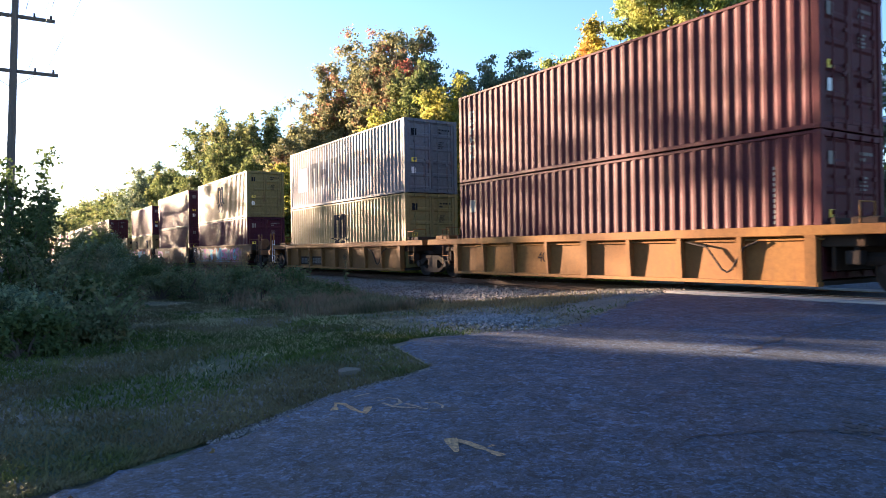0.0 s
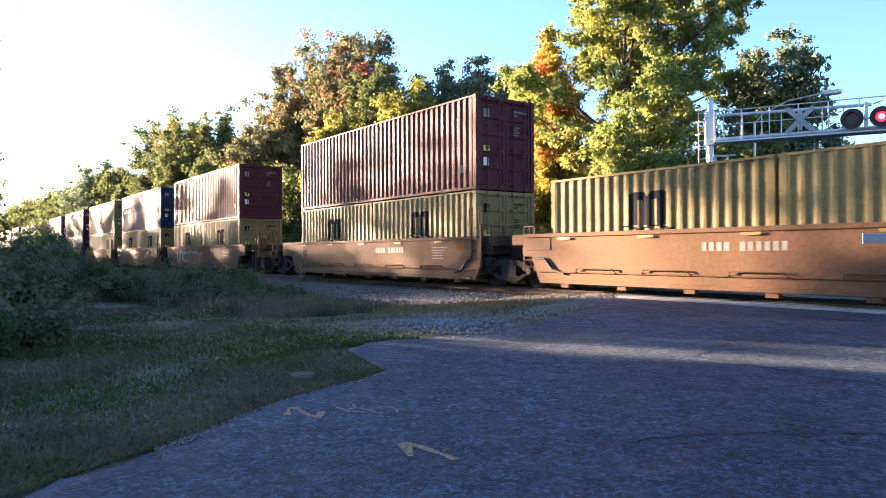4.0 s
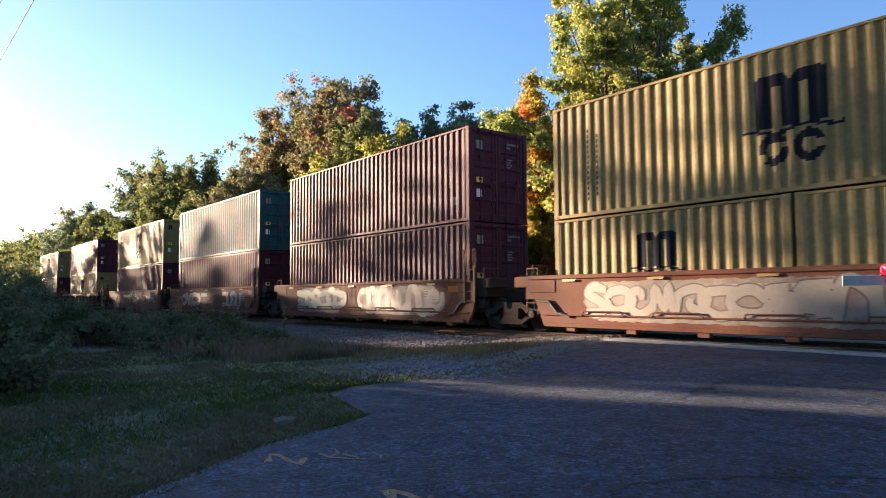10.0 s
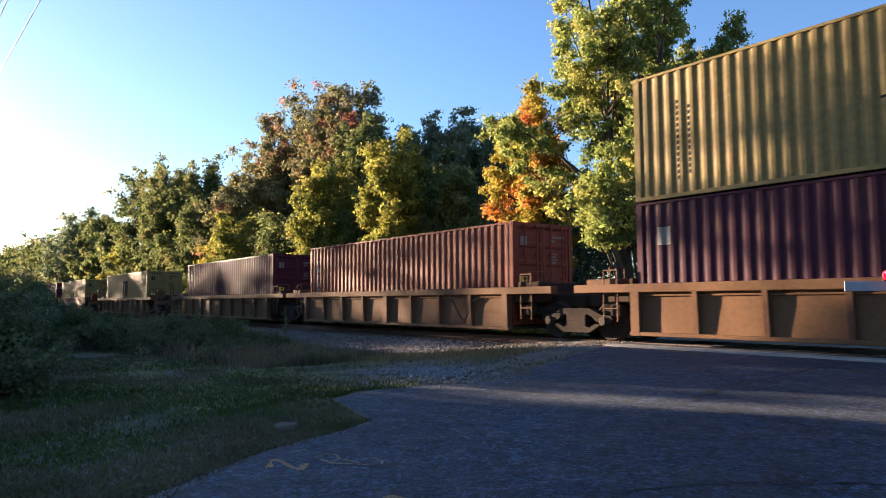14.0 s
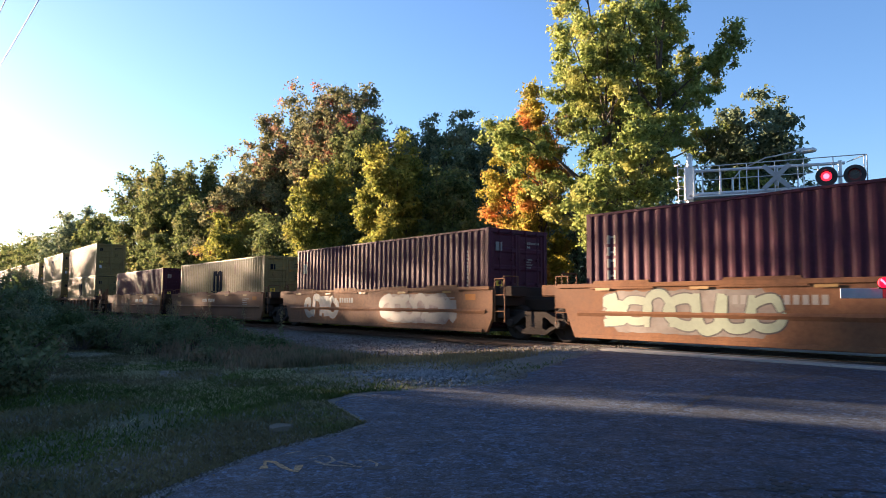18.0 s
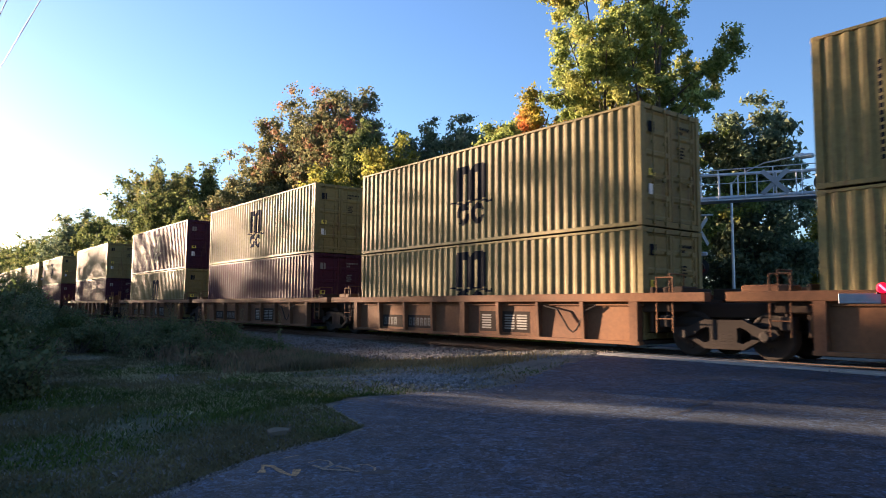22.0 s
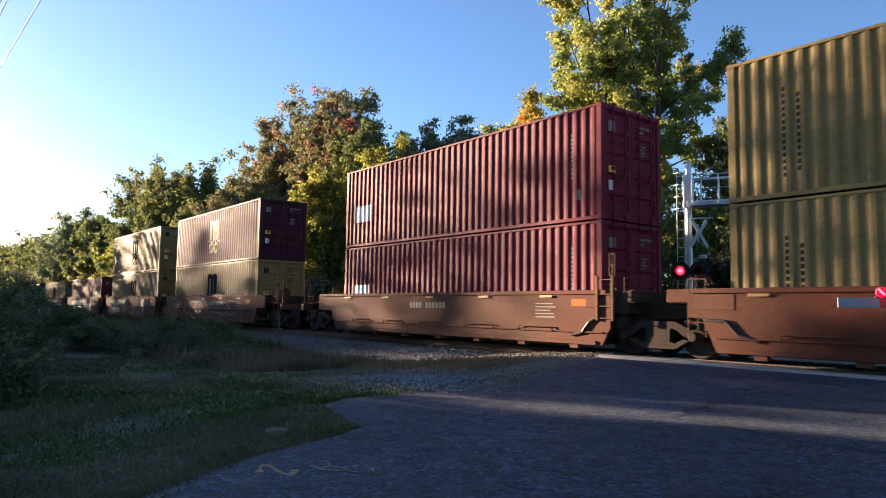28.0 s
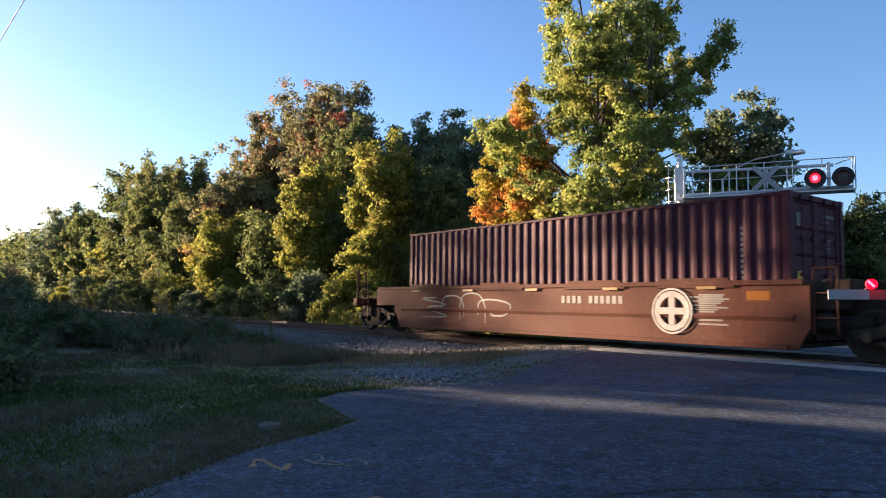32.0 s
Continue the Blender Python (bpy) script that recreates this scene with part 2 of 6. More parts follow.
    def mesh(self, name, material, smooth=False):
        me = bpy.data.meshes.new(name)
        me.from_pydata(self.v, [], self.f)
        bm = bmesh.new()
        bm.from_mesh(me)
        bmesh.ops.recalc_face_normals(bm, faces=bm.faces)
        bm.to_mesh(me)
        bm.free()
        me.materials.append(material)
        if smooth:
            me.polygons.foreach_set("use_smooth", [True] * len(me.polygons))
        me.update()
        return me


def part(name, shape, material, parent, label="", smooth=False, at=None):
    me = shape if isinstance(shape, bpy.types.Mesh) else shape.mesh(name, material, smooth)
    ob = new(name, me)
    ob.parent = parent
    if at is not None:
        ob.matrix_basis = at
    return tagged(ob, label)


def root(name, m=None):
    ob = new(name)
    ob.empty_display_size = 0.3
    if m is not None:
        ob.matrix_basis = m
    return ob


def fast_mesh(name, verts, faces, material, smooth=False):
    """A mesh from arrays: verts (n, 3), faces (m, 3 or 4)."""
    me = bpy.data.meshes.new(name)
    m, k = faces.shape
    me.vertices.add(len(verts))
    me.vertices.foreach_set("co", np.ascontiguousarray(verts, dtype=np.float32).ravel())
    me.loops.add(m * k)
    me.loops.foreach_set("vertex_index", np.ascontiguousarray(faces, dtype=np.int32).ravel())
    me.polygons.add(m)
    me.polygons.foreach_set("loop_start", np.arange(0, m * k, k, dtype=np.int32))
    if smooth:
        me.polygons.foreach_set("use_smooth", np.ones(m, dtype=bool))
    me.update(calc_edges=True)
    me.materials.append(material)
    return me


# ---- the lie of the land ----
def road_height(y):
    return 0.0 if y > -1.7 else max(-0.55, (y + 1.7) * 0.049)


EDGE_Y = (-200, -40, -20, -14, -12.75, -11.5, -10.6, -10.05, -9.6, -9.0, -8.2, -6.8, -4, -1.7, 1.7, 6, 60, 200)
EDGE_X = (70, 3, -3.6, -5.3, -6.0, -6.7, -6.9, -7.1, -8.9, -9.2, -8.8, -8.25, -9.5, -10.3, -11.6, -13.2, -36, -95)


def road_left(y):
    return float(np.interp(y, EDGE_Y, EDGE_X))


def smooth_step(a, b, x):
    t = min(1, max(0, (x - a) / (b - a)))
    return t * t * (3 - 2 * t)


def bed_height(y):
    a = abs(y)
    return -0.215 if a < 1.5 else max(-0.70, -0.215 - (a - 1.5) * 0.135)


def ground_height(x, y):
    base = -0.58 + 0.05 * noise.noise((x * 0.12, y * 0.12, 0)) + 0.02 * noise.noise((x * 0.9, y * 0.9, 3))
    if y < 0:
        near = smooth_step(9.0, 0.0, road_left(y) - x)
        base = base * (1 - near) + (road_height(y) - 0.02) * near
    else:
        base += 0.25 * smooth_step(3, 30, y)
    return max(base, bed_height(y) - 0.06) if abs(y) < 4.8 and x < -10.0 else base


def grid_lines(lo, hi, fine_lo, fine_hi, fine, ratio=1.35):
    v = list(np.arange(fine_lo, fine_hi + 1e-6, fine))
    s, step = fine_lo, fine
    while s > lo:
        step *= ratio
        s -= step
        v.insert(0, max(s, lo))
    s, step = fine_hi, fine
    while s < hi:
        step *= ratio
        s += step
        v.append(min(s, hi))
    return v


def sheet(xs, ys, height):
    v = [(x, y, height(x, y)) for y in ys for x in xs]
    w = len(xs)
    f = [(j * w + i, j * w + i + 1, (j + 1) * w + i + 1, (j + 1) * w + i) for j in range(len(ys) - 1) for i in range(w - 1)]
    return np.array(v), np.array(f)


def soil_surface():
    m = bpy.data.materials.new("lawn_and_soil")
    n, l, p = links_of(m)
    tc = n.new("ShaderNodeTexCoord").outputs["Object"]
    grass = mix(n, l, ramp(n, l, noise_node(n, l, tc, 0.7, 5, 0.65), 0.42, 0.6, 0, 1), (0.03, 0.045, 0.013), (0.072, 0.074, 0.036))
    soil = mix(n, l, ramp(n, l, noise_node(n, l, tc, 6, 5), 0.4, 0.6, 0, 1), (0.075, 0.066, 0.05), (0.15, 0.132, 0.105))
    base = mix(n, l, ramp(n, l, noise_node(n, l, tc, 0.45, 6, 0.75), 0.47, 0.58, 0, 0.9), grass, soil)
    base = mix(n, l, 1.0, base, ramp_grey(n, l, noise_node(n, l, tc, 26, 5, 0.7), 0.6), "MULTIPLY")
    l.new(base, p.inputs["Base Color"])
    p.inputs["Roughness"].default_value = 0.95
    bn = n.new("ShaderNodeBump")
    bn.inputs["Strength"].default_value, bn.inputs["Distance"].default_value = 0.8, 0.05
    l.new(noise_node(n, l, tc, 14, 6, 0.7), bn.inputs["Height"])
    l.new(bn.outputs["Normal"], p.inputs["Normal"])
    return m


def asphalt_surface():
    m = bpy.data.materials.new("weathered_asphalt_sky_tinted")
    n, l, p = links_of(m)
    tc = n.new("ShaderNodeTexCoord").outputs["Object"]
    # neutral grey asphalt; the blue of skylit shade is mixed into its colours
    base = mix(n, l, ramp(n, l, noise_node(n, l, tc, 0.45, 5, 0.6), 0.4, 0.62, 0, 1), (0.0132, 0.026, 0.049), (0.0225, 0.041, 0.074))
    for scale, lo, hi in ((11, 0.66, 1.38), (24, 0.36, 1.95), (55, 0.5, 1.6)):
        vo = n.new("ShaderNodeTexVoronoi")
        vo.inputs["Scale"].default_value = scale
        l.new(tc, vo.inputs["Vector"])
        sep = n.new("ShaderNodeSeparateColor")
        l.new(vo.outputs["Color"], sep.inputs[0])
        base = mix(n, l, 1.0, base, mix(n, l, ramp(n, l, sep.outputs[0], 0.2, 1.0, 0, 1), (lo, lo, lo), (hi, hi, hi)), "MULTIPLY")
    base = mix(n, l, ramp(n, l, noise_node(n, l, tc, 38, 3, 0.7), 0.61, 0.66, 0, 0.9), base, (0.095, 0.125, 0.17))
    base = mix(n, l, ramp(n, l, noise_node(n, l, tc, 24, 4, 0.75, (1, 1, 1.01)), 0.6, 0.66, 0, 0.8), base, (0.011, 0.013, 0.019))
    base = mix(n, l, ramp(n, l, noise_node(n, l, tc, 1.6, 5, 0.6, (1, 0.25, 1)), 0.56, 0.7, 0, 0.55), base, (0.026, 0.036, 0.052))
    l.new(base, p.inputs["Base Color"])
    l.new(ramp(n, l, noise_node(n, l, tc, 3, 4), 0.3, 0.7, 0.62, 0.85), p.inputs["Roughness"])
    bn = n.new("ShaderNodeBump")
    bn.inputs["Strength"].default_value, bn.inputs["Distance"].default_value = 0.9, 0.02
    l.new(noise_node(n, l, tc, 42, 6, 0.8), bn.inputs["Height"])
    l.new(bn.outputs["Normal"], p.inputs["Normal"])
    return m


SOIL, ASPHALT = soil_surface(), asphalt_surface()


def build_ground():
    xs = grid_lines(-1500, 1200, -46, 8, 0.45)
    ys = grid_lines(-1200, 1500, -22, 9, 0.4)
    v, f = sheet(xs, ys, lambda x, y: ground_height(x, y) - (0.09 if road_left(y) + 0.25 < x < road_left(y) + 13 and (y < -1.2 or y > 1.2) else 0.0))
    tagged(new("ground", fast_mesh("ground", v, f, SOIL, True)), "rough mown grass and bare soil beside the railway", "ground", kind="structure")


def build_road():
    """The near and the far arm of the road, with a crumbled edge."""
    for name, ys in (("road", grid_lines(-180, -1.99, -16, -1.99, 0.12)), ("road", grid_lines(1.75, 180, 1.75, 6, 0.3))):
        ys = sorted(set(round(y, 3) for y in ys))
        cols = 36
        v, f = [], []
        for y in ys:
            a = road_left(y) + 0.22 * noise.noise((y * 1.7, 0, 5)) + 0.12 * noise.noise((y * 5.0, 0, 9)) + 0.06 * noise.noise((y * 13.0, 0, 2))
            for k in range(cols):
                s = (k / (cols - 1)) ** 1.3
                x = a + s * 13.0
                h = road_height(y) if y < 0 else -0.02 * max(0, y - 1.7) * (1 if y < 12 else 12 / y)
                edge = -0.045 if k == 0 else 0.0
                v.append((x, y, h + edge + 0.012 * noise.noise((x * 0.8, y * 0.8, 1))))
        for j in range(len(ys) - 1):
            for k in range(cols - 1):
                f.append((j * cols + k, j * cols + k + 1, (j + 1) * cols + k + 1, (j + 1) * cols + k))
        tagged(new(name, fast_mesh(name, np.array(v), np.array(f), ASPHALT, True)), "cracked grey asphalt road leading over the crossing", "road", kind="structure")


build_ground()
build_road()


def on_road(x, y, up=0.006):
    return (x, y, road_height(y) + 0.012 * noise.noise((x * 0.8, y * 0.8, 1)) + up)


def ribbon(pts, width, up=0.004, ragged=0.25, seed=1):
    """A flat stripe lying on the road along a line of points."""
    rng = random.Random(seed)
    s = Shape()
    line = []
    for (x0, y0), (x1, y1) in zip(pts, pts[1:]):
        k = max(2, int(math.hypot(x1 - x0, y1 - y0) / 0.06))
        line += [(x0 + (x1 - x0) * i / k, y0 + (y1 - y0) * i / k) for i in range(k)]
    line.append(pts[-1])
    v = []
    for i, (x, y) in enumerate(line):
        a, b = line[max(0, i - 1)], line[min(len(line) - 1, i + 1)]
        d = Vector((b[0] - a[0], b[1] - a[1])).normalized()
        w = width * 0.5 * (1 + ragged * rng.uniform(-1, 1))
        v += [on_road(x - d.y * w, y + d.x * w, up), on_road(x + d.y * w, y - d.x * w, up)]
    s.add(v, [(2 * i, 2 * i + 1, 2 * i + 3, 2 * i + 2) for i in range(len(line) - 1)])
    return s


MARK_M1 = ((-6.01, -11.79), (-6.26, -11.66), (-6.16, -11.62), (-5.88, -11.64), (-5.70, -11.62), (-5.90, -11.49))
MARK_LOOPS = (
    ((-6.36, -11.42), (-6.38, -11.24)),
    ((-6.03, -11.32), (-6.08, -11.18), (-5.96, -11.13), (-5.82, -11.18), (-5.76, -11.29)),
    ((-5.93, -11.32), (-5.72, -11.31), (-5.53, -11.18), (-5.43, -11.12)),
    ((-5.75, -11.17), (-5.60, -11.14), (-5.48, -11.14)),
    ((-5.65, -11.01), (-5.59, -10.93), (-5.43, -10.95), (-5.35, -11.01)),
)
MARK_SHAFT = ((-4.51, -11.48), (-4.33, -11.44), (-4.10, -11.43), (-3.92, -11.42))
MARK_HEAD = ((-4.51, -11.48), (-4.36, -11.55), (-4.21, -11.62))
MARK_TICK = ((-4.14, -11.38), (-4.15, -11.32))


def build_road_marks():
    z = root("survey_mark")
    tagged(z, "faded orange sprayed survey mark on the asphalt", "road marking", "sprayed marks")
    part("stroke", ribbon(MARK_M1, 0.05, ragged=0.5, seed=2), YELLOW_SPRAY, z)
    z = root("survey_mark")
    tagged(z, "worn looping pale sprayed mark on the asphalt", "road marking", "sprayed marks")
    for k, line in enumerate(MARK_LOOPS):
        part("stroke", ribbon(line, 0.03, 0.004 + 0.0006 * k, 0.6, seed=3 + k), PALE_SPRAY, z)
    part("oil_spot", ribbon(((-5.36, -11.13), (-5.28, -11.03), (-5.26, -10.88)), 0.12, 0.003, 0.8, seed=9), ASPHALT_DARK, z)
    z = root("survey_arrow")
    tagged(z, "orange sprayed arrow on the asphalt", "road marking", "sprayed marks")
    part("shaft", ribbon(MARK_SHAFT, 0.05, ragged=0.5, seed=5), YELLOW_SPRAY, z)
    part("head", ribbon(MARK_HEAD, 0.08, 0.005, ragged=0.5, seed=6), YELLOW_SPRAY, z)
    part("head", ribbon(MARK_TICK, 0.04, 0.006, ragged=0.5, seed=7), YELLOW_SPRAY, z)
    z = root("road_crack")
    tagged(z, "jagged dark crack across the asphalt", "crack", "cracks in the road", kind="structure")
    rng = random.Random(4)
    lines = (
        (((-4.91, -7.05), (-4.97, -6.59), (-5.17, -5.8), (-5.11, -4.55), (-5.07, -3.38), (-4.8, -2.3)), 0.035),
        (((-9.21, -3.06), (-6.78, -2.92), (-5.24, -3.01), (-3.83, -3.32), (-1.5, -3.5)), 0.03),
        (((-4.91, -7.0), (-4.05, -7.11), (-3.2, -7.26), (-2.53, -7.16), (-1.0, -7.3)), 0.022),
        (((-5.9, -7.5), (-5.3, -7.2), (-4.91, -7.05)), 0.02),
        (((-6.6, -8.3), (-5.8, -7.9), (-5.07, -8.08), (-4.59, -8.11), (-3.99, -8.2)), 0.012),
        (((-3.3, -10.2), (-3.1, -9.8), (-2.67, -9.32), (-2.0, -8.7)), 0.02),
        (((-4.6, -10.4), (-4.1, -9.7), (-4.2, -9.0), (-3.9, -8.3)), 0.012),
    )
    for k, (line, width) in enumerate(lines):
        pts = [line[0]]
        for a, b in zip(line, line[1:]):
            pts += [(a[0] + (b[0] - a[0]) * i / 6 + rng.uniform(-0.045, 0.045), a[1] + (b[1] - a[1]) * i / 6 + rng.uniform(-0.06, 0.06)) for i in range(1, 7)]
        part("crack", ribbon(pts, width, 0.007, 0.7, seed=k), ASPHALT_DARK, z)
    s = Shape()
    for i in range(22):
        x, y = -2.55 + rng.gauss(0, 0.12), -9.17 + rng.gauss(0, 0.08)
        s.tube(on_road(x, y, -0.004), on_road(x, y, 0.006), 0.04, 0.035, 6)
    part("patch", s, ASPHALT_DARK, z)


build_road_marks()


# ---- the railway ----
def rail_profile(y):
    return [(y - 0.07, -0.172), (y + 0.07, -0.172), (y + 0.07, -0.16), (y + 0.012, -0.14), (y + 0.012, -0.045), (y + 0.036, -0.035), (y + 0.036, -0.004), (y + 0.03, 0.0),
            (y - 0.03, 0.0), (y - 0.036, -0.004), (y - 0.036, -0.035), (y - 0.012, -0.045), (y - 0.012, -0.14), (y - 0.07, -0.16)]


def build_track():
    tr = root("railway_track")
    tagged(tr, "single railway track with rusty rails on timber ties", "railway track", kind="structure")
    for y in (-0.755, 0.755):
        rl = part("rail", Shape().prism_x(rail_profile(y), -420, 60), RAIL_SIDE, tr, "rusty steel rail with a shiny head")
        part("rail_head", Shape().box(-420, 60, y - 0.028, y + 0.028, -0.002, 0.003), RAIL_TOP, rl)
        s = Shape()
        for x in (-21.0, -12.7):
            s.block(x - 0.45, x + 0.45, y - 0.045, y + 0.045, -0.13, -0.05, 0.006)
            for k in range(6):
                s.tube((x - 0.38 + 0.15 * k, y - 0.075, -0.09), (x - 0.38 + 0.15 * k, y + 0.075, -0.09), 0.016, n=6)
        part("joint_bar", s, RAIL_SIDE, rl)
    tie = Shape().block(-0.115, 0.115, -1.3, 1.3, -0.36, -0.175, 0.015).mesh("tie", TIE)
    plate = Shape().block(-0.09, 0.09, -0.93, -0.58, -0.178, -0.160, 0.004).block(-0.09, 0.09, 0.58, 0.93, -0.178, -0.160, 0.004).mesh("tie_plate", RAIL_SIDE)
    rng = random.Random(7)
    x = -10.9
    for i in range(150):
        t = part("tie", tie, TIE, tr, at=pose(x + rng.uniform(-0.04, 0.04), rng.uniform(-0.03, 0.03), rng.uniform(-0.012, 0.004), 0, 0, rng.uniform(-1.2, 1.2)))
        if i < 90:
            part("tie_plate", plate, RAIL_SIDE, t)
        x -= 0.53
    # far ties
    s = Shape()
    while x > -300:
        s.box(x - 0.115, x + 0.115, -1.3, 1.3, -0.36, -0.175)
        x -= 0.53
    tagged(part("far_ties", s, TIE, tr), kind="stuff")


def stones(name, count, place, size, material, seed):
    """Many small broken stones in one mesh."""
    rng = np.random.default_rng(seed)
    base = np.array([(1, 0, 0), (-1, 0, 0), (0, 1, 0), (0, -1, 0), (0, 0, 0.8), (0, 0, -0.8)], float)
    tri = np.array([(0, 2, 4), (2, 1, 4), (1, 3, 4), (3, 0, 4), (2, 0, 5), (1, 2, 5), (3, 1, 5), (0, 3, 5)])
    p = np.array([place(rng) for _ in range(count)])
    v = base[None] * rng.uniform(0.55, 1.25, (count, 6, 1)) * rng.uniform(0.6, 1.3, (count, 1, 3)) * (size * rng.uniform(0.6, 1.3, (count, 1, 1)))
    a = rng.uniform(0, 6.28, count)
    b = rng.uniform(-0.7, 0.7, count)
    ca, sa_, cb, sb = np.cos(a), np.sin(a), np.cos(b), np.sin(b)
    rot = np.stack([np.stack([ca, -sa_ * cb, sa_ * sb], 1), np.stack([sa_, ca * cb, -ca * sb], 1), np.stack([0 * a, sb, cb], 1)], 1)
    v = np.einsum("nij,nkj->nki", rot, v) + p[:, None]
    f = (tri[None] + 6 * np.arange(count)[:, None, None]).reshape(-1, 3)
    return fast_mesh(name, v.reshape(-1, 3), f, material)


def stone_surface(name, a, b, c):
    m = bpy.data.materials.new(name)
    n, l, p = links_of(m)
    isl = n.new("ShaderNodeNewGeometry").outputs["Random Per Island"]
    tc = n.new("ShaderNodeTexCoord").outputs["Object"]
    base = mix(n, l, isl, a, b)
    base = mix(n, l, ramp(n, l, noise_node(n, l, tc, 0.8, 3), 0.5, 0.65, 0, 0.6), base, c)
    base = mix(n, l, 1.0, base, ramp_grey(n, l, noise_node(n, l, tc, 60, 3), 0.3), "MULTIPLY")
    l.new(base, p.inputs["Base Color"])
    p.inputs["Roughness"].default_value = 0.9
    return m


BALLAST_STONE = stone_surface("ballast_stone", (0.06, 0.055, 0.053), (0.2, 0.185, 0.172), (0.12, 0.085, 0.06))
PALE_STONE = stone_surface("pale_limestone", (0.08, 0.082, 0.088), (0.23, 0.23, 0.235), (0.15, 0.14, 0.13))


SLAB = surface("tan_broken_slab", (0.13, 0.115, 0.09), (0.075, 0.066, 0.052), rough=0.95, big=9, gloss=0.1, bump=0.4)
SHOULDER = surface("gravelly_soil", (0.2, 0.178, 0.15), (0.105, 0.093, 0.075), rough=0.95, big=1.6, small=60, amount=0.9, spread=0.6, bump=0.9, bump_scale=45, gloss=0.1)


def build_ballast():
    ys = np.linspace(-4.7, 4.2, 44)
    for a, b in ((-420, -10.2), (4, 60)):
        xs = grid_lines(a, b, max(a, -60), b, 0.5)
        v, f = sheet(xs, ys, lambda x, y: bed_height(y) - 0.02 + 0.035 * noise.noise((x * 1.3, y * 1.3, 8)))
        tagged(new("ballast_bed", fast_mesh("ballast_bed", v, f, BALLAST_STONE, True)), "grey crushed stone ballast under the track", "ballast", kind="structure")

    def near(rng):
        x = -10.3 - 40 * rng.random() ** 1.5
        y = 1.4 - 5.6 * rng.random() ** 0.8 if rng.random() < 0.9 else rng.normal(-4.2, 0.4)
        if x > -12.5:
            y = max(y, -2.6 - 1.6 * (-10.3 - x) + rng.normal(0, 0.15))
        return x, y, max(bed_height(y), ground_height(x, y)) + rng.uniform(-0.02, 0.015)
    ob = tagged(new("ballast_stones", stones("ballast_stones", 26000, near, 0.034, BALLAST_STONE, 3)), "loose grey ballast stones along the track", "ballast", kind="stuff")

    def pile(rng):
        x, y = rng.normal(-10.0, 0.75), rng.normal(-7.0, 0.42)
        return x, y, ground_height(x, y) + 0.02 + 0.05 * math.exp(-((x + 10.0) ** 2 / 0.8 + (y + 7.0) ** 2 / 0.3))
    tagged(new("gravel_pile", stones("gravel_pile", 1300, pile, 0.038, PALE_STONE, 5)), "low heap of pale broken limestone beside the road", "gravel", kind="stuff")

    def strewn(rng):
        y = rng.uniform(-13, -2.2)
        x = road_left(y) + 0.15 - abs(rng.normal(0, 1.0 if y > -10.3 else 0.25))
        return x, y, max(ground_height(x, y), road_height(y) - 0.03 if x > road_left(y) - 0.3 else -9) + 0.004
    tagged(new("edge_gravel", stones("edge_gravel", 9500, strewn, 0.017, BALLAST_STONE, 6)), "fine loose gravel along the road's crumbled edge", "gravel", kind="stuff")

    x, y = -7.55, -10.9
    rng = random.Random(8)
    edge = [(0.19 * rng.uniform(0.6, 1.2) * math.cos(0.785 * k), 0.15 * rng.uniform(0.7, 1.2) * math.sin(0.785 * k)) for k in range(8)]
    v = [(0, 0, 0.045)] + [(a * 0.9, b * 0.9, 0.04 + 0.01 * rng.random()) for a, b in edge] + [(a, b, -0.03) for a, b in edge]
    slab = Shape().add(v, [(0, 1 + k, 1 + (k + 1) % 8) for k in range(8)] + [(1 + k, 9 + k, 9 + (k + 1) % 8, 1 + (k + 1) % 8) for k in range(8)] + [tuple(range(16, 8, -1))])
    ob = tagged(new("flat_stone", slab.mesh("flat_stone", SLAB)), "broken tan slab lying in the grass", "stone")
    ob.matrix_basis = pose(x, y, ground_height(x, y) + 0.015, 4, -3, 25)


def build_shoulder():
    """Trodden gravelly soil between the road's edge and the grass."""
    ys = list(np.arange(-10.3, -2.3, 0.12))
    cols = 14
    v, f = [], []
    for y in ys:
        fade = min(1.0, (y + 10.4) / 1.2, (-2.2 - y) / 0.6)
        w = (2.1 + 2.6 * smooth_step(-9.3, -7.6, y) + 0.9 * noise.noise((y * 0.9, 2, 7)) + 0.5 * noise.noise((y * 3.1, 4, 7))) * max(0.15, fade)
        for k in range(cols):
            x = road_left(y) + 0.3 - w * k / (cols - 1)
            v.append((x, y, max(ground_height(x, y), bed_height(y) - 0.02 if y > -4.6 else -9) + (0.012 if 0 < k < cols - 1 else -0.02) + 0.012 * noise.noise((x * 3, y * 3, 1))))
    for j in range(len(ys) - 1):
        f += [(j * cols + k, j * cols + k + 1, (j + 1) * cols + k + 1, (j + 1) * cols + k) for k in range(cols - 1)]
    tagged(new("gravel_shoulder", fast_mesh("gravel_shoulder", np.array(v), np.array(f), SHOULDER, True)), "trodden grey gravelly soil along the road's edge", "gravel", kind="structure")


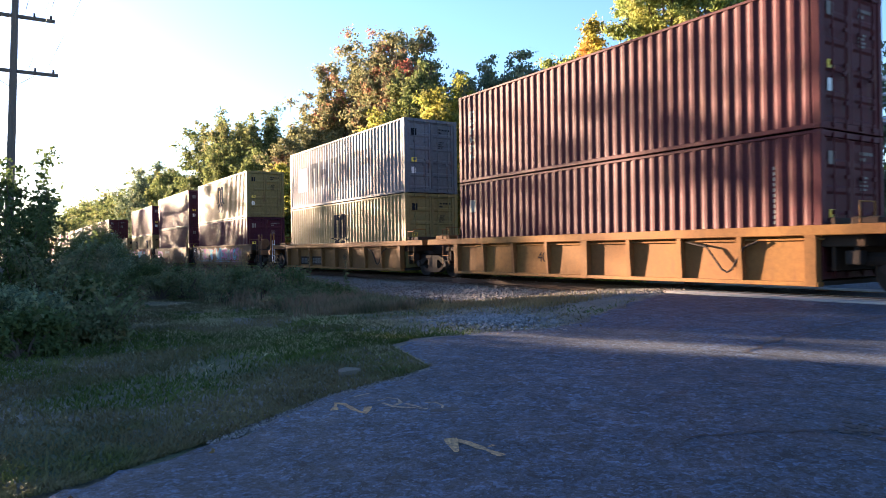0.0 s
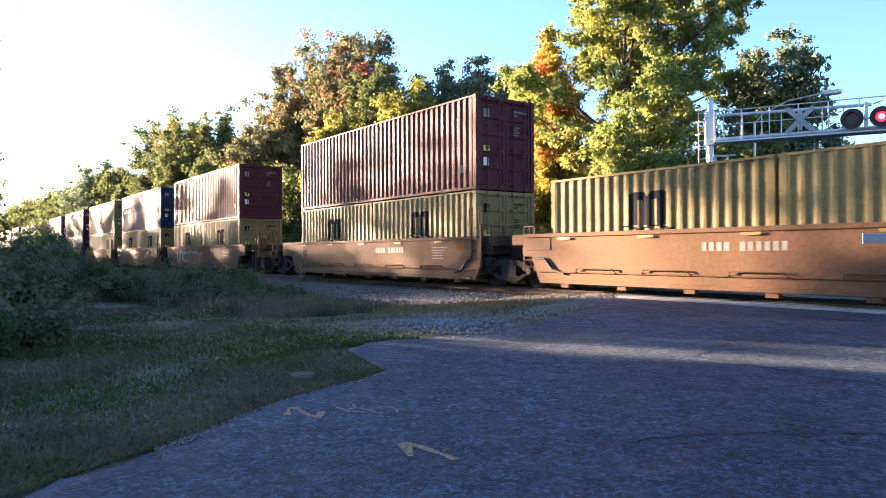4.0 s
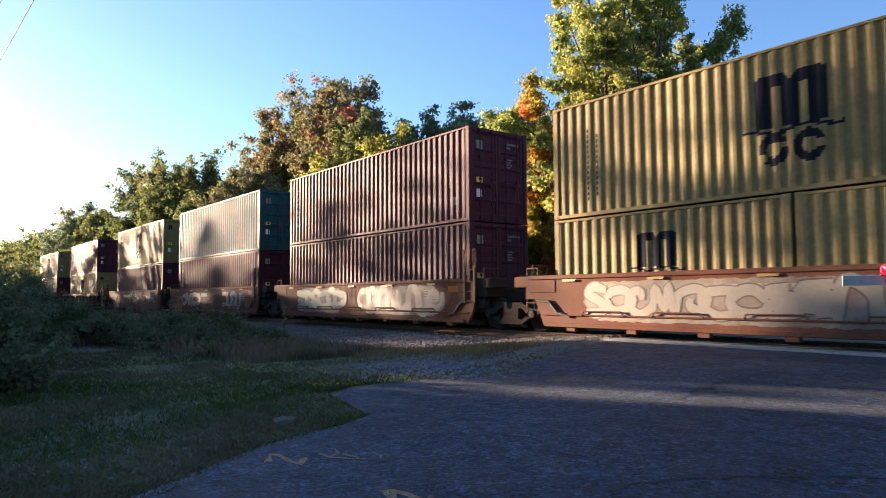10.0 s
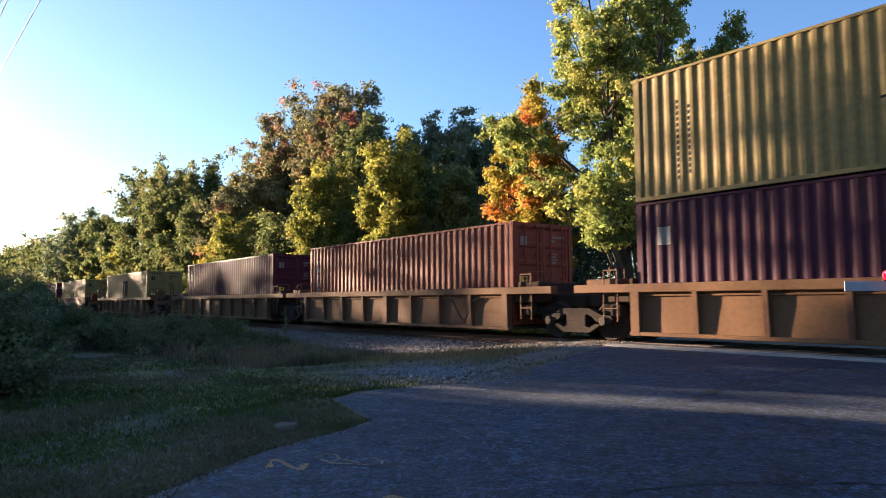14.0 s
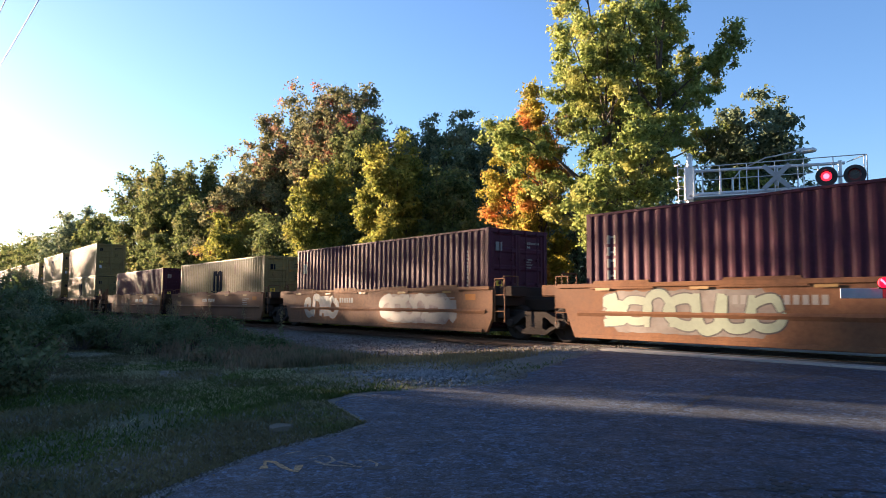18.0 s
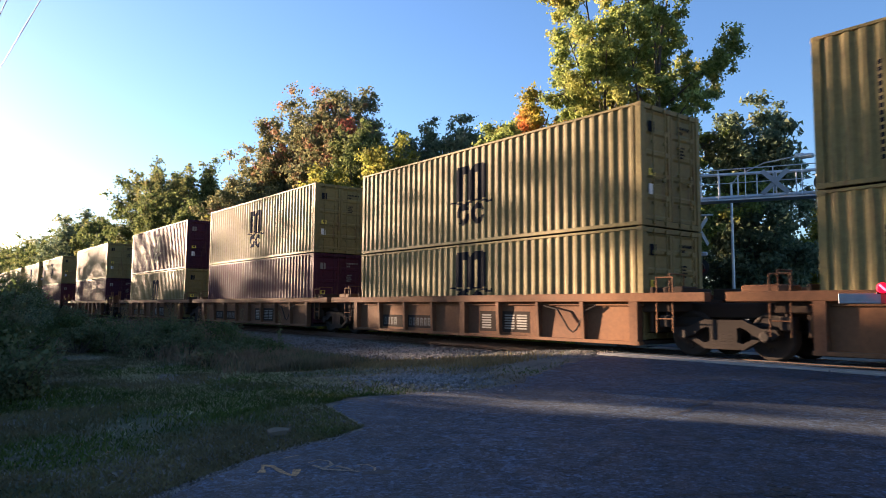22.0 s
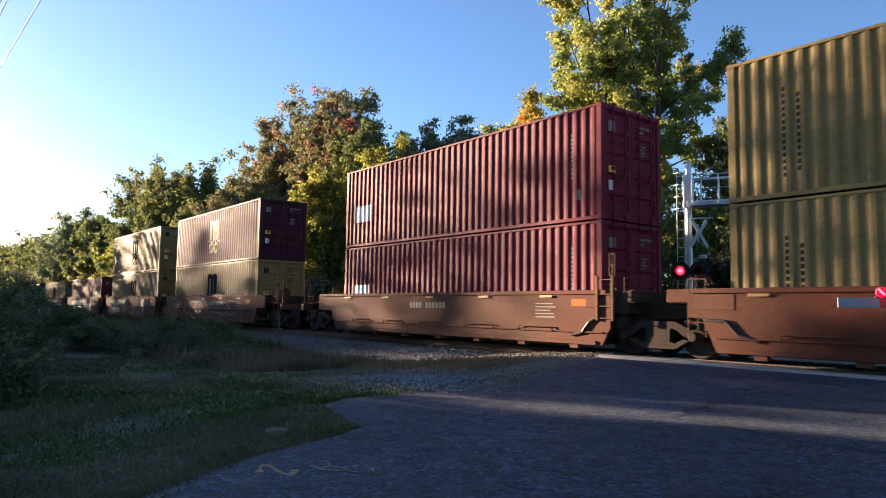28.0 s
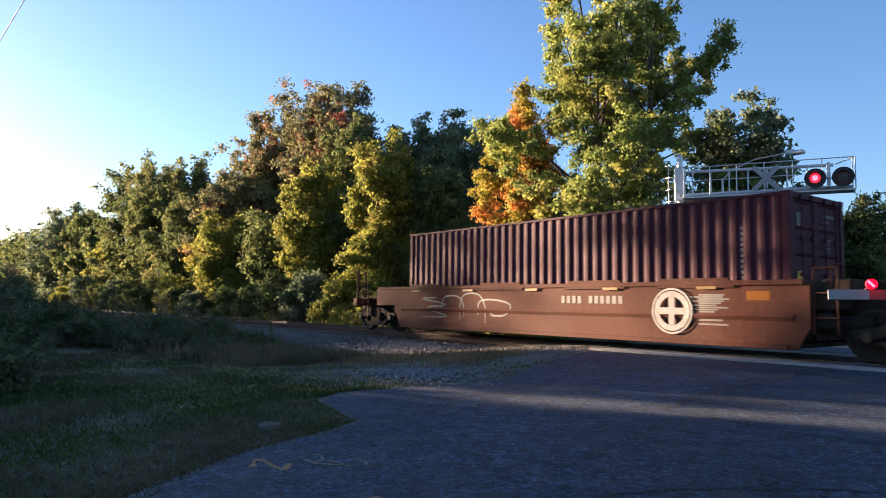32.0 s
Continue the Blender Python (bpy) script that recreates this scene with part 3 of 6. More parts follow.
def build_crossing():
    cr = root("level_crossing")
    tagged(cr, "concrete and asphalt level crossing surface between the rails", "level crossing", kind="structure")
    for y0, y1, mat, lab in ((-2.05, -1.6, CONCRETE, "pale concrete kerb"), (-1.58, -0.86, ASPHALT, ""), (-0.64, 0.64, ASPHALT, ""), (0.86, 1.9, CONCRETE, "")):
        s = Shape()
        x = -10.28 - (0.42 * y0 + 0.7)
        k = 0
        while x < 4:
            s.block(x + 0.006, x + 2.44, y0, y1, -0.3, (0.014 if y0 < -2 else -0.006) - (0.004 if k % 2 else 0), 0.012)
            x += 2.446
            k += 1
        part("crossing_panel", s, mat, cr, lab)


build_track()
build_ballast()
build_shoulder()
build_crossing()


# ---- the train ----
SPEED = 22.2
HALF_W = 1.219


def wave(x0, x1, z0, z1, y, out, depth=0.038, period=0.29, origin=0.0):
    """A corrugated sheet from x0 to x1; y: its outer face, out: -1 or 1."""
    steps = ((0.0, 0), (0.26, 0), (0.5, 1), (0.76, 1))
    xs = []
    k = math.floor((x0 - origin) / period) - 1
    while True:
        for s, d in steps:
            xs.append((origin + (k + s) * period, d))
        k += 1
        if origin + k * period > x1:
            xs.append((origin + k * period, 0))
            break

    def depth_at(x):
        for (a, da), (b, db) in zip(xs, xs[1:]):
            if a <= x <= b:
                return da + (db - da) * (x - a) / (b - a)
        return 0
    line = [(x0, depth_at(x0))] + [p for p in xs if x0 + 1e-4 < p[0] < x1 - 1e-4] + [(x1, depth_at(x1))]
    s = Shape()
    v = []
    for x, d in line:
        yy = y - out * depth * d
        v += [(x, yy, z0), (x, yy, z1)]
    s.add(v, [(2 * i, 2 * i + 2, 2 * i + 3, 2 * i + 1) for i in range(len(line) - 1)])
    return s


def join(shapes):
    s = Shape()
    for q in shapes:
        s.add(q.v, q.f)
    return s


FADED = surface("faded_white_lettering", (0.2, 0.18, 0.155), (0.12, 0.105, 0.09), rough=0.7, big=3)
WORN = surface("worn_white_lettering", (0.12, 0.11, 0.098), (0.06, 0.05, 0.043), rough=0.8, big=4)
BADGE = surface("worn_white_badge_paint", (0.42, 0.39, 0.34), (0.25, 0.2, 0.16), rough=0.7, big=5)
EMBLEMS = {
    # plain shapes: (x0, x1, z0, z1), heights from the container's floor
    "word": [q for i in range(6) for q in ((-3.3 + 1.13 * i, -3.07 + 1.13 * i, 0.9, 2.1), (-2.62 + 1.13 * i, -2.39 + 1.13 * i, 0.9, 2.1), (-3.07 + 1.13 * i, -2.62 + 1.13 * i, 1.85 - 0.4 * (i % 2), 2.1 - 0.4 * (i % 2)))],
    "square": [(-5.0, -3.9, 0.8, 2.0)],
    "spark": [(-4.5, -4.4, 0.95, 1.85), (-4.85, -4.05, 1.35, 1.45), (-4.62, -4.28, 1.2, 1.6)],
    "plate": [(-5.55, -5.2, 1.9, 2.3)],
    "column": [q for i in range(6) for q in ((-5.46, -5.39, 0.72 + 0.28 * i, 0.93 + 0.28 * i), (-5.29, -5.22, 0.72 + 0.28 * i, 0.93 + 0.28 * i), (-5.39, -5.29, 0.78 + 0.28 * i + 0.08 * (i % 2), 0.83 + 0.28 * i + 0.08 * (i % 2)))],
    "long_word": [(-5.5 + 0.42 * i, -5.2 + 0.42 * i, 1.45, 1.8) for i in range(6)],
    "small": [(-5.4, -4.4, 0.9, 1.5)],
    "hinge_words": [(-5.0, -4.92, 0.4 + 0.13 * i, 0.48 + 0.13 * i) for i in range(14)] + [(-4.72, -4.64, 0.5 + 0.13 * i, 0.58 + 0.13 * i) for i in range(12)],
    "corner_lines": [(5.08, 5.13, 1.1 + 0.11 * i, 1.17 + 0.11 * i) for i in range(11)] + [(5.3, 5.42, 0.55, 0.8)],
}
MESHES = {}


def arched_emblem():
    """A three-legged arch over a wavy line and two open rings, as thin level strips."""
    def inside(x, z):
        if 1.30 < z < 2.36 - 2.6 * max(0, abs(x) - 0.5) ** 2 - 1.2 * max(0, 0.14 - abs(x - 0.02)) and abs(x) < 0.7:
            return not (abs(abs(x) - 0.26) < 0.09 and z < 2.1)
        if abs(z - 1.235 - 0.05 * math.sin(5.5 * x)) < 0.035 and abs(x) < 0.98:
            return True
        for c, side in ((-0.34, 1), (0.34, -1)):
            r = math.hypot((x - c) / 0.3, (z - 0.87) / 0.31)
            if 0.48 < r < 1.0 and not ((x - c) * side < -0.12 and abs(z - 0.87 + 0.07 * (side + 1)) < 0.08) and not (side > 0 and x - c > 0.12 and 0.9 < z < 1.02):
                return True
        return side > 0 and abs(x + 0.34) < 0.2 and abs(z - 0.87) < 0.05
    rects, dz, dx = [], 0.05, 0.02
    for j in range(10, 48):
        run = None
        for i in range(-50, 52):
            on = inside(i * dx, (j + 0.5) * dz)
            if on and run is None:
                run = i
            elif run is not None and not on:
                rects.append((run * dx, i * dx, j * dz, (j + 1) * dz))
                run = None
    return rects


EMBLEMS["bars"] = arched_emblem()
EMBLEMS["short_bars"] = [(a * 0.74, b * 0.74, 0.75 + (c - 0.55) * 0.74, 0.75 + (d - 0.55) * 0.74) for a, b, c, d in EMBLEMS["bars"]]


def cached(key, make):
    if key not in MESHES:
        MESHES[key] = make()
    return MESHES[key]


def container(colour, length, height, marks, label, door_colour=None):
    c = root("shipping_container")
    paint_ = BOX[colour]
    a, h = length / 2, height
    k = (colour, length, height)
    tagged(c, label, "shipping container", "containers on the train")
    for side in (-1, 1):
        part("side_panel", cached(k + ("side", side), lambda: wave(-a + 0.1, a - 0.1, 0.09, h - 0.06, side * (HALF_W - 0.012), side).mesh("side_panel", paint_)), None, c)
        part("bottom_rail", cached(k + ("bot", side), lambda: Shape().block(-a + 0.15, a - 0.15, min(side * (HALF_W - 0.004), side * (HALF_W - 0.06)), max(side * (HALF_W - 0.004), side * (HALF_W - 0.06)), 0.014, 0.105, 0.008).mesh("bottom_rail", paint_)), None, c)
        part("top_rail", cached(k + ("top", side), lambda: Shape().block(-a + 0.15, a - 0.15, min(side * HALF_W, side * (HALF_W - 0.06)), max(side * HALF_W, side * (HALF_W - 0.06)), h - 0.072, h - 0.012, 0.006).mesh("top_rail", paint_)), None, c)
    post = cached(k + ("post",), lambda: Shape().block(-0.08, 0.08, -0.075, 0.075, 0.1, h - 0.1, 0.01).mesh("corner_post", paint_))
    cast = cached((colour, "cast"), lambda: Shape().block(-0.089, 0.089, -0.083, 0.083, -0.06, 0.06, 0.012).block(-0.055, 0.055, -0.088, 0.088, -0.03, 0.03, 0.01).mesh("corner_casting", paint_))
    for sx in (-1, 1):
        for sy in (-1, 1):
            part("corner_post", post, None, c, at=pose(sx * (a - 0.085), sy * (HALF_W - 0.078), 0))
            for z in (0.06, h - 0.06):
                part("corner_casting", cast, None, c, at=pose(sx * (a - 0.086), sy * (HALF_W - 0.082), z))
    part("roof_panel", cached(k + ("roof",), lambda: Shape().box(-a + 0.1, a - 0.1, -HALF_W + 0.06, HALF_W - 0.06, h - 0.05, h - 0.025).mesh("roof_panel", paint_)), None, c)
    part("floor_panel", cached(k + ("floor",), lambda: Shape().box(-a + 0.1, a - 0.1, -HALF_W + 0.06, HALF_W - 0.06, 0.06, 0.15).mesh("floor_panel", STEEL_DARK)), None, c)

    def end_wall():
        s = wave(-HALF_W + 0.15, HALF_W - 0.15, 0.12, h - 0.1, 0, -1, depth=0.04, period=0.25)
        q = Shape()
        q.add([(-a + 0.03 + y, x, z) for x, y, z in s.v], s.f)
        return q.box(-a + 0.02, -a + 0.12, -HALF_W + 0.15, HALF_W - 0.15, 0.01, 0.12).box(-a + 0.02, -a + 0.12, -HALF_W + 0.15, HALF_W - 0.15, h - 0.12, h - 0.01).mesh("end_panel", paint_)
    part("end_panel", cached(k + ("end",), end_wall), None, c)
    leaf_paint = BOX[door_colour] if door_colour else paint_

    part("door_header", cached(k + ("header",), lambda: Shape().block(a - 0.14, a - 0.012, -HALF_W + 0.15, HALF_W - 0.15, h - 0.13, h - 0.01, 0.01).mesh("door_header", paint_)), None, c)
    part("door_sill", cached(k + ("sill",), lambda: Shape().block(a - 0.14, a - 0.012, -HALF_W + 0.15, HALF_W - 0.15, 0.01, 0.15, 0.01).mesh("door_sill", paint_)), None, c)

    def leaf():
        w, z0, z1 = 1.04, 0.165, h - 0.145
        n = 5
        step = (z1 - z0) / n
        line = []
        for i in range(n):
            b, t = z0 + i * step, z0 + (i + 1) * step
            line += [(b, -0.008), (b + 0.07, -0.008), (b + 0.12, -0.042), (t - 0.06, -0.042), (t - 0.01, -0.008)]
        line.append((z1, -0.008))
        v, f = [], []
        cols = ((-w / 2, 1), (-w / 2 + 0.085, 1), (-w / 2 + 0.1, 0), (w / 2 - 0.1, 0), (w / 2 - 0.085, 1), (w / 2, 1))
        for z, x in line:
            v += [(-0.004 if flat else x, y, z) for y, flat in cols]
        for j in range(len(line) - 1):
            f += [(6 * j + i, 6 * j + i + 1, 6 * j + i + 7, 6 * j + i + 6) for i in range(5)]
        k0 = len(v)
        m = len(line) - 1
        v += [(-0.055, -w / 2, z0), (-0.055, w / 2, z0), (-0.055, -w / 2, z1), (-0.055, w / 2, z1)]
        f += [(k0, k0 + 1, k0 + 3, k0 + 2), (0, 1, 2, 3, 4, 5, k0 + 1, k0), tuple(6 * m + i for i in range(6)) + (k0 + 3, k0 + 2),
              tuple(6 * j for j in range(m + 1)) + (k0 + 2, k0), tuple(6 * j + 5 for j in range(m + 1)) + (k0 + 3, k0 + 1)]
        return Shape().add(v, f).mesh("door", leaf_paint)

    def rods():
        s = Shape().tube((0.03, 0, 0.03), (0.03, 0, h - 0.03), 0.017, n=6)
        for z in (0.1, 0.55, 1.3, 2.0, h - 0.1):
            s.block(-0.005, 0.055, -0.045, 0.045, z - 0.04, z + 0.04, 0.006)
        return s.mesh("lock_rod", leaf_paint)

    def handle():
        return Shape().tube((0.06, 0, 0), (0.06, 0.42, -0.03), 0.014, n=6).block(0.0, 0.07, 0.36, 0.44, -0.07, 0.03, 0.006).mesh("door_handle", leaf_paint)
    for sy in (-1, 1):
        d = part("door", cached(k + ("door", door_colour), leaf), None, c, at=pose(a - 0.035, sy * 0.53, 0))
        for off in (-0.24, 0.24):
            part("lock_rod", cached(("rod", h, leaf_paint.name), rods), None, d, at=pose(0.012, off, 0))
            part("door_handle", cached(("handle", leaf_paint.name), handle), None, d, at=pose(0.012, off, 1.02 if off > 0 else 1.14, 0, 0, 0 if off < 0 else 180))

    def plates(dark):
        s = Shape()
        for z, w, gap in ((h - 0.42, 0.62, 0.075), (h - 0.54, 0.24, 0.075), (h - 0.9, 0.34, 0.05), (h - 0.98, 0.3, 0.05), (h - 1.06, 0.34, 0.05), (h - 1.14, 0.28, 0.05)):
            for q in range(int(w / gap)):
                s.box(a - 0.032, a - 0.026, 0.3 + q * gap, 0.3 + (q + 0.62) * gap, z, z + gap * 0.9)
        return s.mesh("number_marks", NAVY if dark else FADED)
    dark = colour in ("yellow", "grey")
    tagged(part("small_lettering", cached(("plates", h, length, dark), lambda: plates(dark)), None, c, "painted door lettering as bars"), kind="stuff")

    def emblem():
        return Shape().box(a - 0.032, a - 0.026, -0.9, -0.66, h - 0.66, h - 0.4).mesh("door_emblem", NAVY if dark else FADED)
    part("door_emblem", cached(("demblem", h, length, dark), emblem), None, c, "plain square emblem")
    part("warning_label", cached(("warn", h, length), lambda: Shape().box(a - 0.032, a - 0.026, -0.9, -0.66, 1.2, 1.36).mesh("warning_label", LABEL)), None, c, "yellow warning label")
    part("approval_plate", cached(("appr", h, length), lambda: Shape().box(a - 0.032, a - 0.026, -0.9, -0.7, 0.75, 1.0).mesh("approval_plate", WHITE)), None, c, "white approval plate")
    for name, mat in marks:
        name = "short_bars" if name == "bars" and length < 7 else name
        rects = [q for q in EMBLEMS[name] if q[3] < h - 0.1 and (length > 7 or (q[0] > -a + 0.2 and q[1] < a - 0.2))]
        if name in ("bars", "short_bars"):
            if rects:
                tagged(part("side_emblem", cached(("mark", name, mat.name, length, h), lambda: join([wave(*q, -(HALF_W - 0.008), -1) for q in rects]).mesh("side_emblem", mat)), None, c, "painted arch emblem over two open rings"), kind="stuff")
        elif name in ("hinge_words", "corner_lines", "column"):
            if rects:
                tagged(part("small_lettering", cached(("mark", name, mat.name, length, h), lambda: join([wave(*q, -(HALF_W - 0.008), -1) for q in rects]).mesh("small_lettering", mat)), None, c, "small upright lettering as bars"), kind="stuff")
        else:
            for q in rects:
                part("side_emblem", cached(("mark", name, mat.name, q), lambda: wave(*q, -(HALF_W - 0.008), -1).mesh("side_emblem", mat)), None, c, "painted side emblem in plain shapes")
    return c


# wheel set and truck, built once
WHEEL_R = 0.483


def wheel_shape():
    s = Shape()
    for y in (-0.755, 0.755):
        o = 1 if y > 0 else -1
        prof = [(y + o * 0.07, 0.10), (y + o * 0.09, 0.16), (y + o * 0.02, 0.2), (y + o * 0.03, 0.38), (y + o * 0.065, 0.42), (y + o * 0.065, WHEEL_R - 0.012), (y - o * 0.045, WHEEL_R), (y - o * 0.05, WHEEL_R + 0.026), (y - o * 0.075, WHEEL_R + 0.02), (y - o * 0.075, 0.42), (y - o * 0.03, 0.38), (y - o * 0.02, 0.2), (y - o * 0.06, 0.12)]
        w = Shape().lathe(prof, "y", 20)
        s.add(w.v, w.f)
        for i in range(3):
            t = 2.0944 * i
            s.block(0.27 * math.cos(t) - 0.05, 0.27 * math.cos(t) + 0.05, y + o * 0.03 - 0.01, y + o * 0.03 + 0.015, 0.27 * math.sin(t) - 0.05, 0.27 * math.sin(t) + 0.05, 0.01)
    return s.tube((0, -1.05, 0), (0, 1.05, 0), 0.085, n=12)


WHEELS = []


def truck(parent, x):
    """A two-axle truck under a car's end."""
    def frame_shape():
        poly = [(-1.15, 0.52), (-1.1, 0.62), (-0.8, 0.64), (-0.42, 0.8), (0.42, 0.8), (0.8, 0.64), (1.1, 0.62), (1.15, 0.52), (1.05, 0.42), (0.8, 0.44), (0.62, 0.5), (0.5, 0.6), (0.36, 0.66), (0.30, 0.62), (0.30, 0.36), (0.42, 0.32),
                (0.62, 0.42), (0.78, 0.40), (0.42, 0.2), (-0.42, 0.2), (-0.78, 0.40), (-0.62, 0.42), (-0.42, 0.32), (-0.30, 0.36), (-0.30, 0.62), (-0.36, 0.66), (-0.5, 0.6), (-0.62, 0.5), (-0.8, 0.44), (-1.05, 0.42)]
        return Shape().prism_y(poly, -0.09, 0.09).mesh("side_frame", DUSTY)

    def spring():
        prof = []
        for k in range(5):
            z = 0.27 + k * 0.066
            prof += [(z, 0.066), (z + 0.025, 0.088), (z + 0.05, 0.066)]
        return Shape().lathe(prof, "z", 6).mesh("spring", DUSTY)
    t = part("truck", cached("bolster", lambda: Shape().block(-0.2, 0.2, -1.1, 1.1, 0.45, 0.78, 0.03).block(-0.9, 0.9, -0.35, -0.25, 0.4, 0.5, 0.01).block(-0.9, 0.9, 0.25, 0.35, 0.4, 0.5, 0.01).mesh("bolster", STEEL_DARK)), None, parent, "two-axle wheel truck of grimy steel", at=pose(x, 0, 0))
    for sy in (-1, 1):
        part("side_frame", cached("sideframe", frame_shape), None, t, at=pose(0, sy * 1.02, 0))
        for k in (-1, 0, 1):
            part("spring", cached("spring", spring), None, t, at=pose(k * 0.17, sy * 1.04, 0))
        for sx in (-1, 1):
            part("axle_box", cached("axlebox", lambda: Shape().lathe([(-0.1, 0.11), (0.1, 0.11), (0.12, 0.08)], "y", 12).mesh("axle_box", STEEL_WHEEL)), None, t, at=pose(sx * 0.89, sy * 1.06, WHEEL_R, 0, 0, 180 if sy < 0 else 0))
    for sx in (-1, 1):
        w = part("wheel_set", cached("wheelset", lambda: wheel_shape().mesh("wheel_set", STEEL_WHEEL, True)), None, t, at=pose(sx * 0.89, 0, WHEEL_R))
        WHEELS.append((w, sx * 0.89))
    return t


def ladder_shape(x, y, z0, z1, w=0.38):
    s = Shape().tube((x, y, z0), (x, y, z1), 0.016, n=6).tube((x + w, y, z0), (x + w, y, z1), 0.016, n=6)
    z = z0 + 0.1
    while z < z1:
        s.tube((x, y, z), (x + w, y, z), 0.013, n=6)
        z += 0.3
    return s


def end_gear(car, mat, sx, x_in, coupled, pitch_half):
    """Platform, bolster cover, ladder, rail and brake gear at one end; sx: -1 rear, 1 front."""
    x_out = x_in + (3.05 if coupled else pitch_half)
    f = lambda a, b: (sx * a, sx * b) if sx > 0 else (sx * b, sx * a)  # noqa: E731
    x0, x1 = f(x_in - 0.1, x_out)
    # platform and bulkhead take a darker colour that stands for the shadow between cars
    part("end_platform", Shape().block(x0, x1, -0.55, 0.55, 0.82, 1.16, 0.03).block(*f(x_in - 0.1, x_in + 0.7), -1.28, 1.28, 0.95, 1.24, 0.02), SHADE_AND_PATCH_BROWN, car, "end platform coloured dark for the shade between the cars")
    part("bulkhead", Shape().block(*f(x_in + 0.05, x_in + 0.13), -1.2, 1.2, 0.5, 1.5, 0.01), SHADE_AND_PATCH_BROWN, car)
    # front covers painted darker than rear ones, as the load behind would shade them
    for sy in (-1, 1):
        part("cover_box", Shape().block(*f(x_in + 0.45, x_in + (1.35 if sx < 0 else 0.95)), min(sy * 0.7, sy * 1.3), max(sy * 0.7, sy * 1.3), 1.2, 1.5, 0.03), mat if sx < 0 else SHADE_AND_PATCH_BROWN, car)
    part("brake_cylinder", Shape().tube((sx * (x_in + 0.5), -0.82, 0.72), (sx * (x_in + 1.15), -0.82, 0.72), 0.13, n=12).tube((sx * (x_in + 1.15), -0.82, 0.72), (sx * (x_in + 1.6), -0.75, 0.7), 0.03, n=6), STEEL_DARK, car)
    part("brake_valve", Shape().block(*f(x_in + 0.35, x_in + 0.62), -1.3, -1.05, 0.62, 0.88, 0.02).tube((sx * (x_in + 0.5), -1.18, 0.88), (sx * (x_in + 0.5), -1.18, 1.0), 0.05, n=8), STEEL_DARK, car)
    part("grab_iron", Shape().rod([(sx * (x_in + 0.62), -1.3, 1.24), (sx * (x_in + 0.62), -1.3, 1.78), (sx * (x_in + 0.62), -0.75, 1.78), (sx * (x_in + 0.62), -0.75, 1.24)], 0.016), mat, car)
    if coupled:
        part("coupler", Shape().block(*f(x_out, x_out + 0.55), -0.13, 0.13, 0.74, 1.0, 0.02).block(*f(x_out + 0.5, x_out + 0.78), -0.22, 0.2, 0.68, 1.05, 0.04), STEEL_DARK, car, "knuckle coupler of dark steel")
        part("ladder", ladder_shape(sx * (x_in + 2.3) - 0.19, -1.36, 0.42, 1.66), GALV if mat is CAR["gold"] else mat, car)
        part("ladder", ladder_shape(sx * (x_in + 2.3) - 0.19, 1.36, 0.42, 1.66), mat, car)
        part("end_sill", Shape().block(*f(x_out - 0.25, x_out), -1.4, 1.4, 0.85, 1.12, 0.02), mat, car)
        for sy in (-1.3, 0.6):
            part("walkway", Shape().box(*f(x_in + 0.7, x_out), sy, sy + 0.7, 1.16, 1.19), STEEL_DARK, car)
        part("air_hose", Shape().rod([(sx * x_out, 0.35, 0.9), (sx * (x_out + 0.3), 0.36, 0.62), (sx * (x_out + 0.7), 0.3, 0.45)], 0.025), BLACKPAINT, car, "black rubber brake hose")
        if sx > 0:
            part("brake_wheel", Shape().lathe([(-0.015, 0.27), (0.015, 0.27), (0.015, 0.23), (-0.015, 0.23)], "x", 18).rod([(0, -0.25, 0), (0, 0.25, 0)], 0.014).rod([(0, 0, -0.25), (0, 0, 0.25)], 0.014).tube((-0.35, 0, 0), (0, 0, 0), 0.03), mat, car, "round hand-brake wheel", at=pose(x_in + 1.9, -0.75, 1.55))
            part("brake_stand", Shape().block(x_in + 1.35, x_in + 1.6, -0.95, -0.55, 1.15, 1.68, 0.02), mat, car)
        for k in (0.12, 0.62):
            part("end_post", Shape().block(*f(x_out - k - 0.05, x_out - k), -1.33, -1.26, 0.88, 2.05, 0.008), mat, car, "upright end post")
        part("angle_cock", Shape().tube((sx * (x_out - 0.3), -0.9, 0.78), (sx * (x_out - 0.3), 0.9, 0.78), 0.028, n=6).block(*f(x_out - 0.9, x_out - 0.5), -1.2, -0.7, 0.5, 0.8, 0.03), STEEL_DARK, car)
        truck(car, sx * (x_in + 2.0))
    elif sx > 0 and pitch_half < 1.75:
        rail = cached("end_rail", lambda: Shape().block(-0.035, 0.035, -1.5, -1.44, 0.78, 1.84, 0.008).rod([(0, -1.47, 1.8), (-0.075, -1.47, 1.82), (-0.075, -1.47, 2.34), (0.075, -1.47, 2.34), (0.075, -1.47, 1.82), (0, -1.47, 1.8), (0, -1.47, 2.34)], 0.015).mesh("ladder", CAR["tan"]))
        steps = cached("end_rung", lambda: Shape().tube((-0.05, -1.47, 0), (0.4, -1.47, 0), 0.014, n=6).mesh("rung", CAR["tan"]))
        ladder = part("ladder", rail, None, car, "dusty steel end ladder with looped grab rails", at=pose(x_in - 0.05, 0, 0))
        part("rail", rail, None, ladder, at=pose(0.45, 0, 0))
        for h in (0.84, 1.12, 1.4, 1.74):
            part("rung", steps, None, ladder, at=pose(0.05, 0, h))
        part("end_panel", Shape().block(x_in - 0.42, x_in - 0.1, -1.445, -1.42, 1.08, 1.38, 0.008), mat, car)
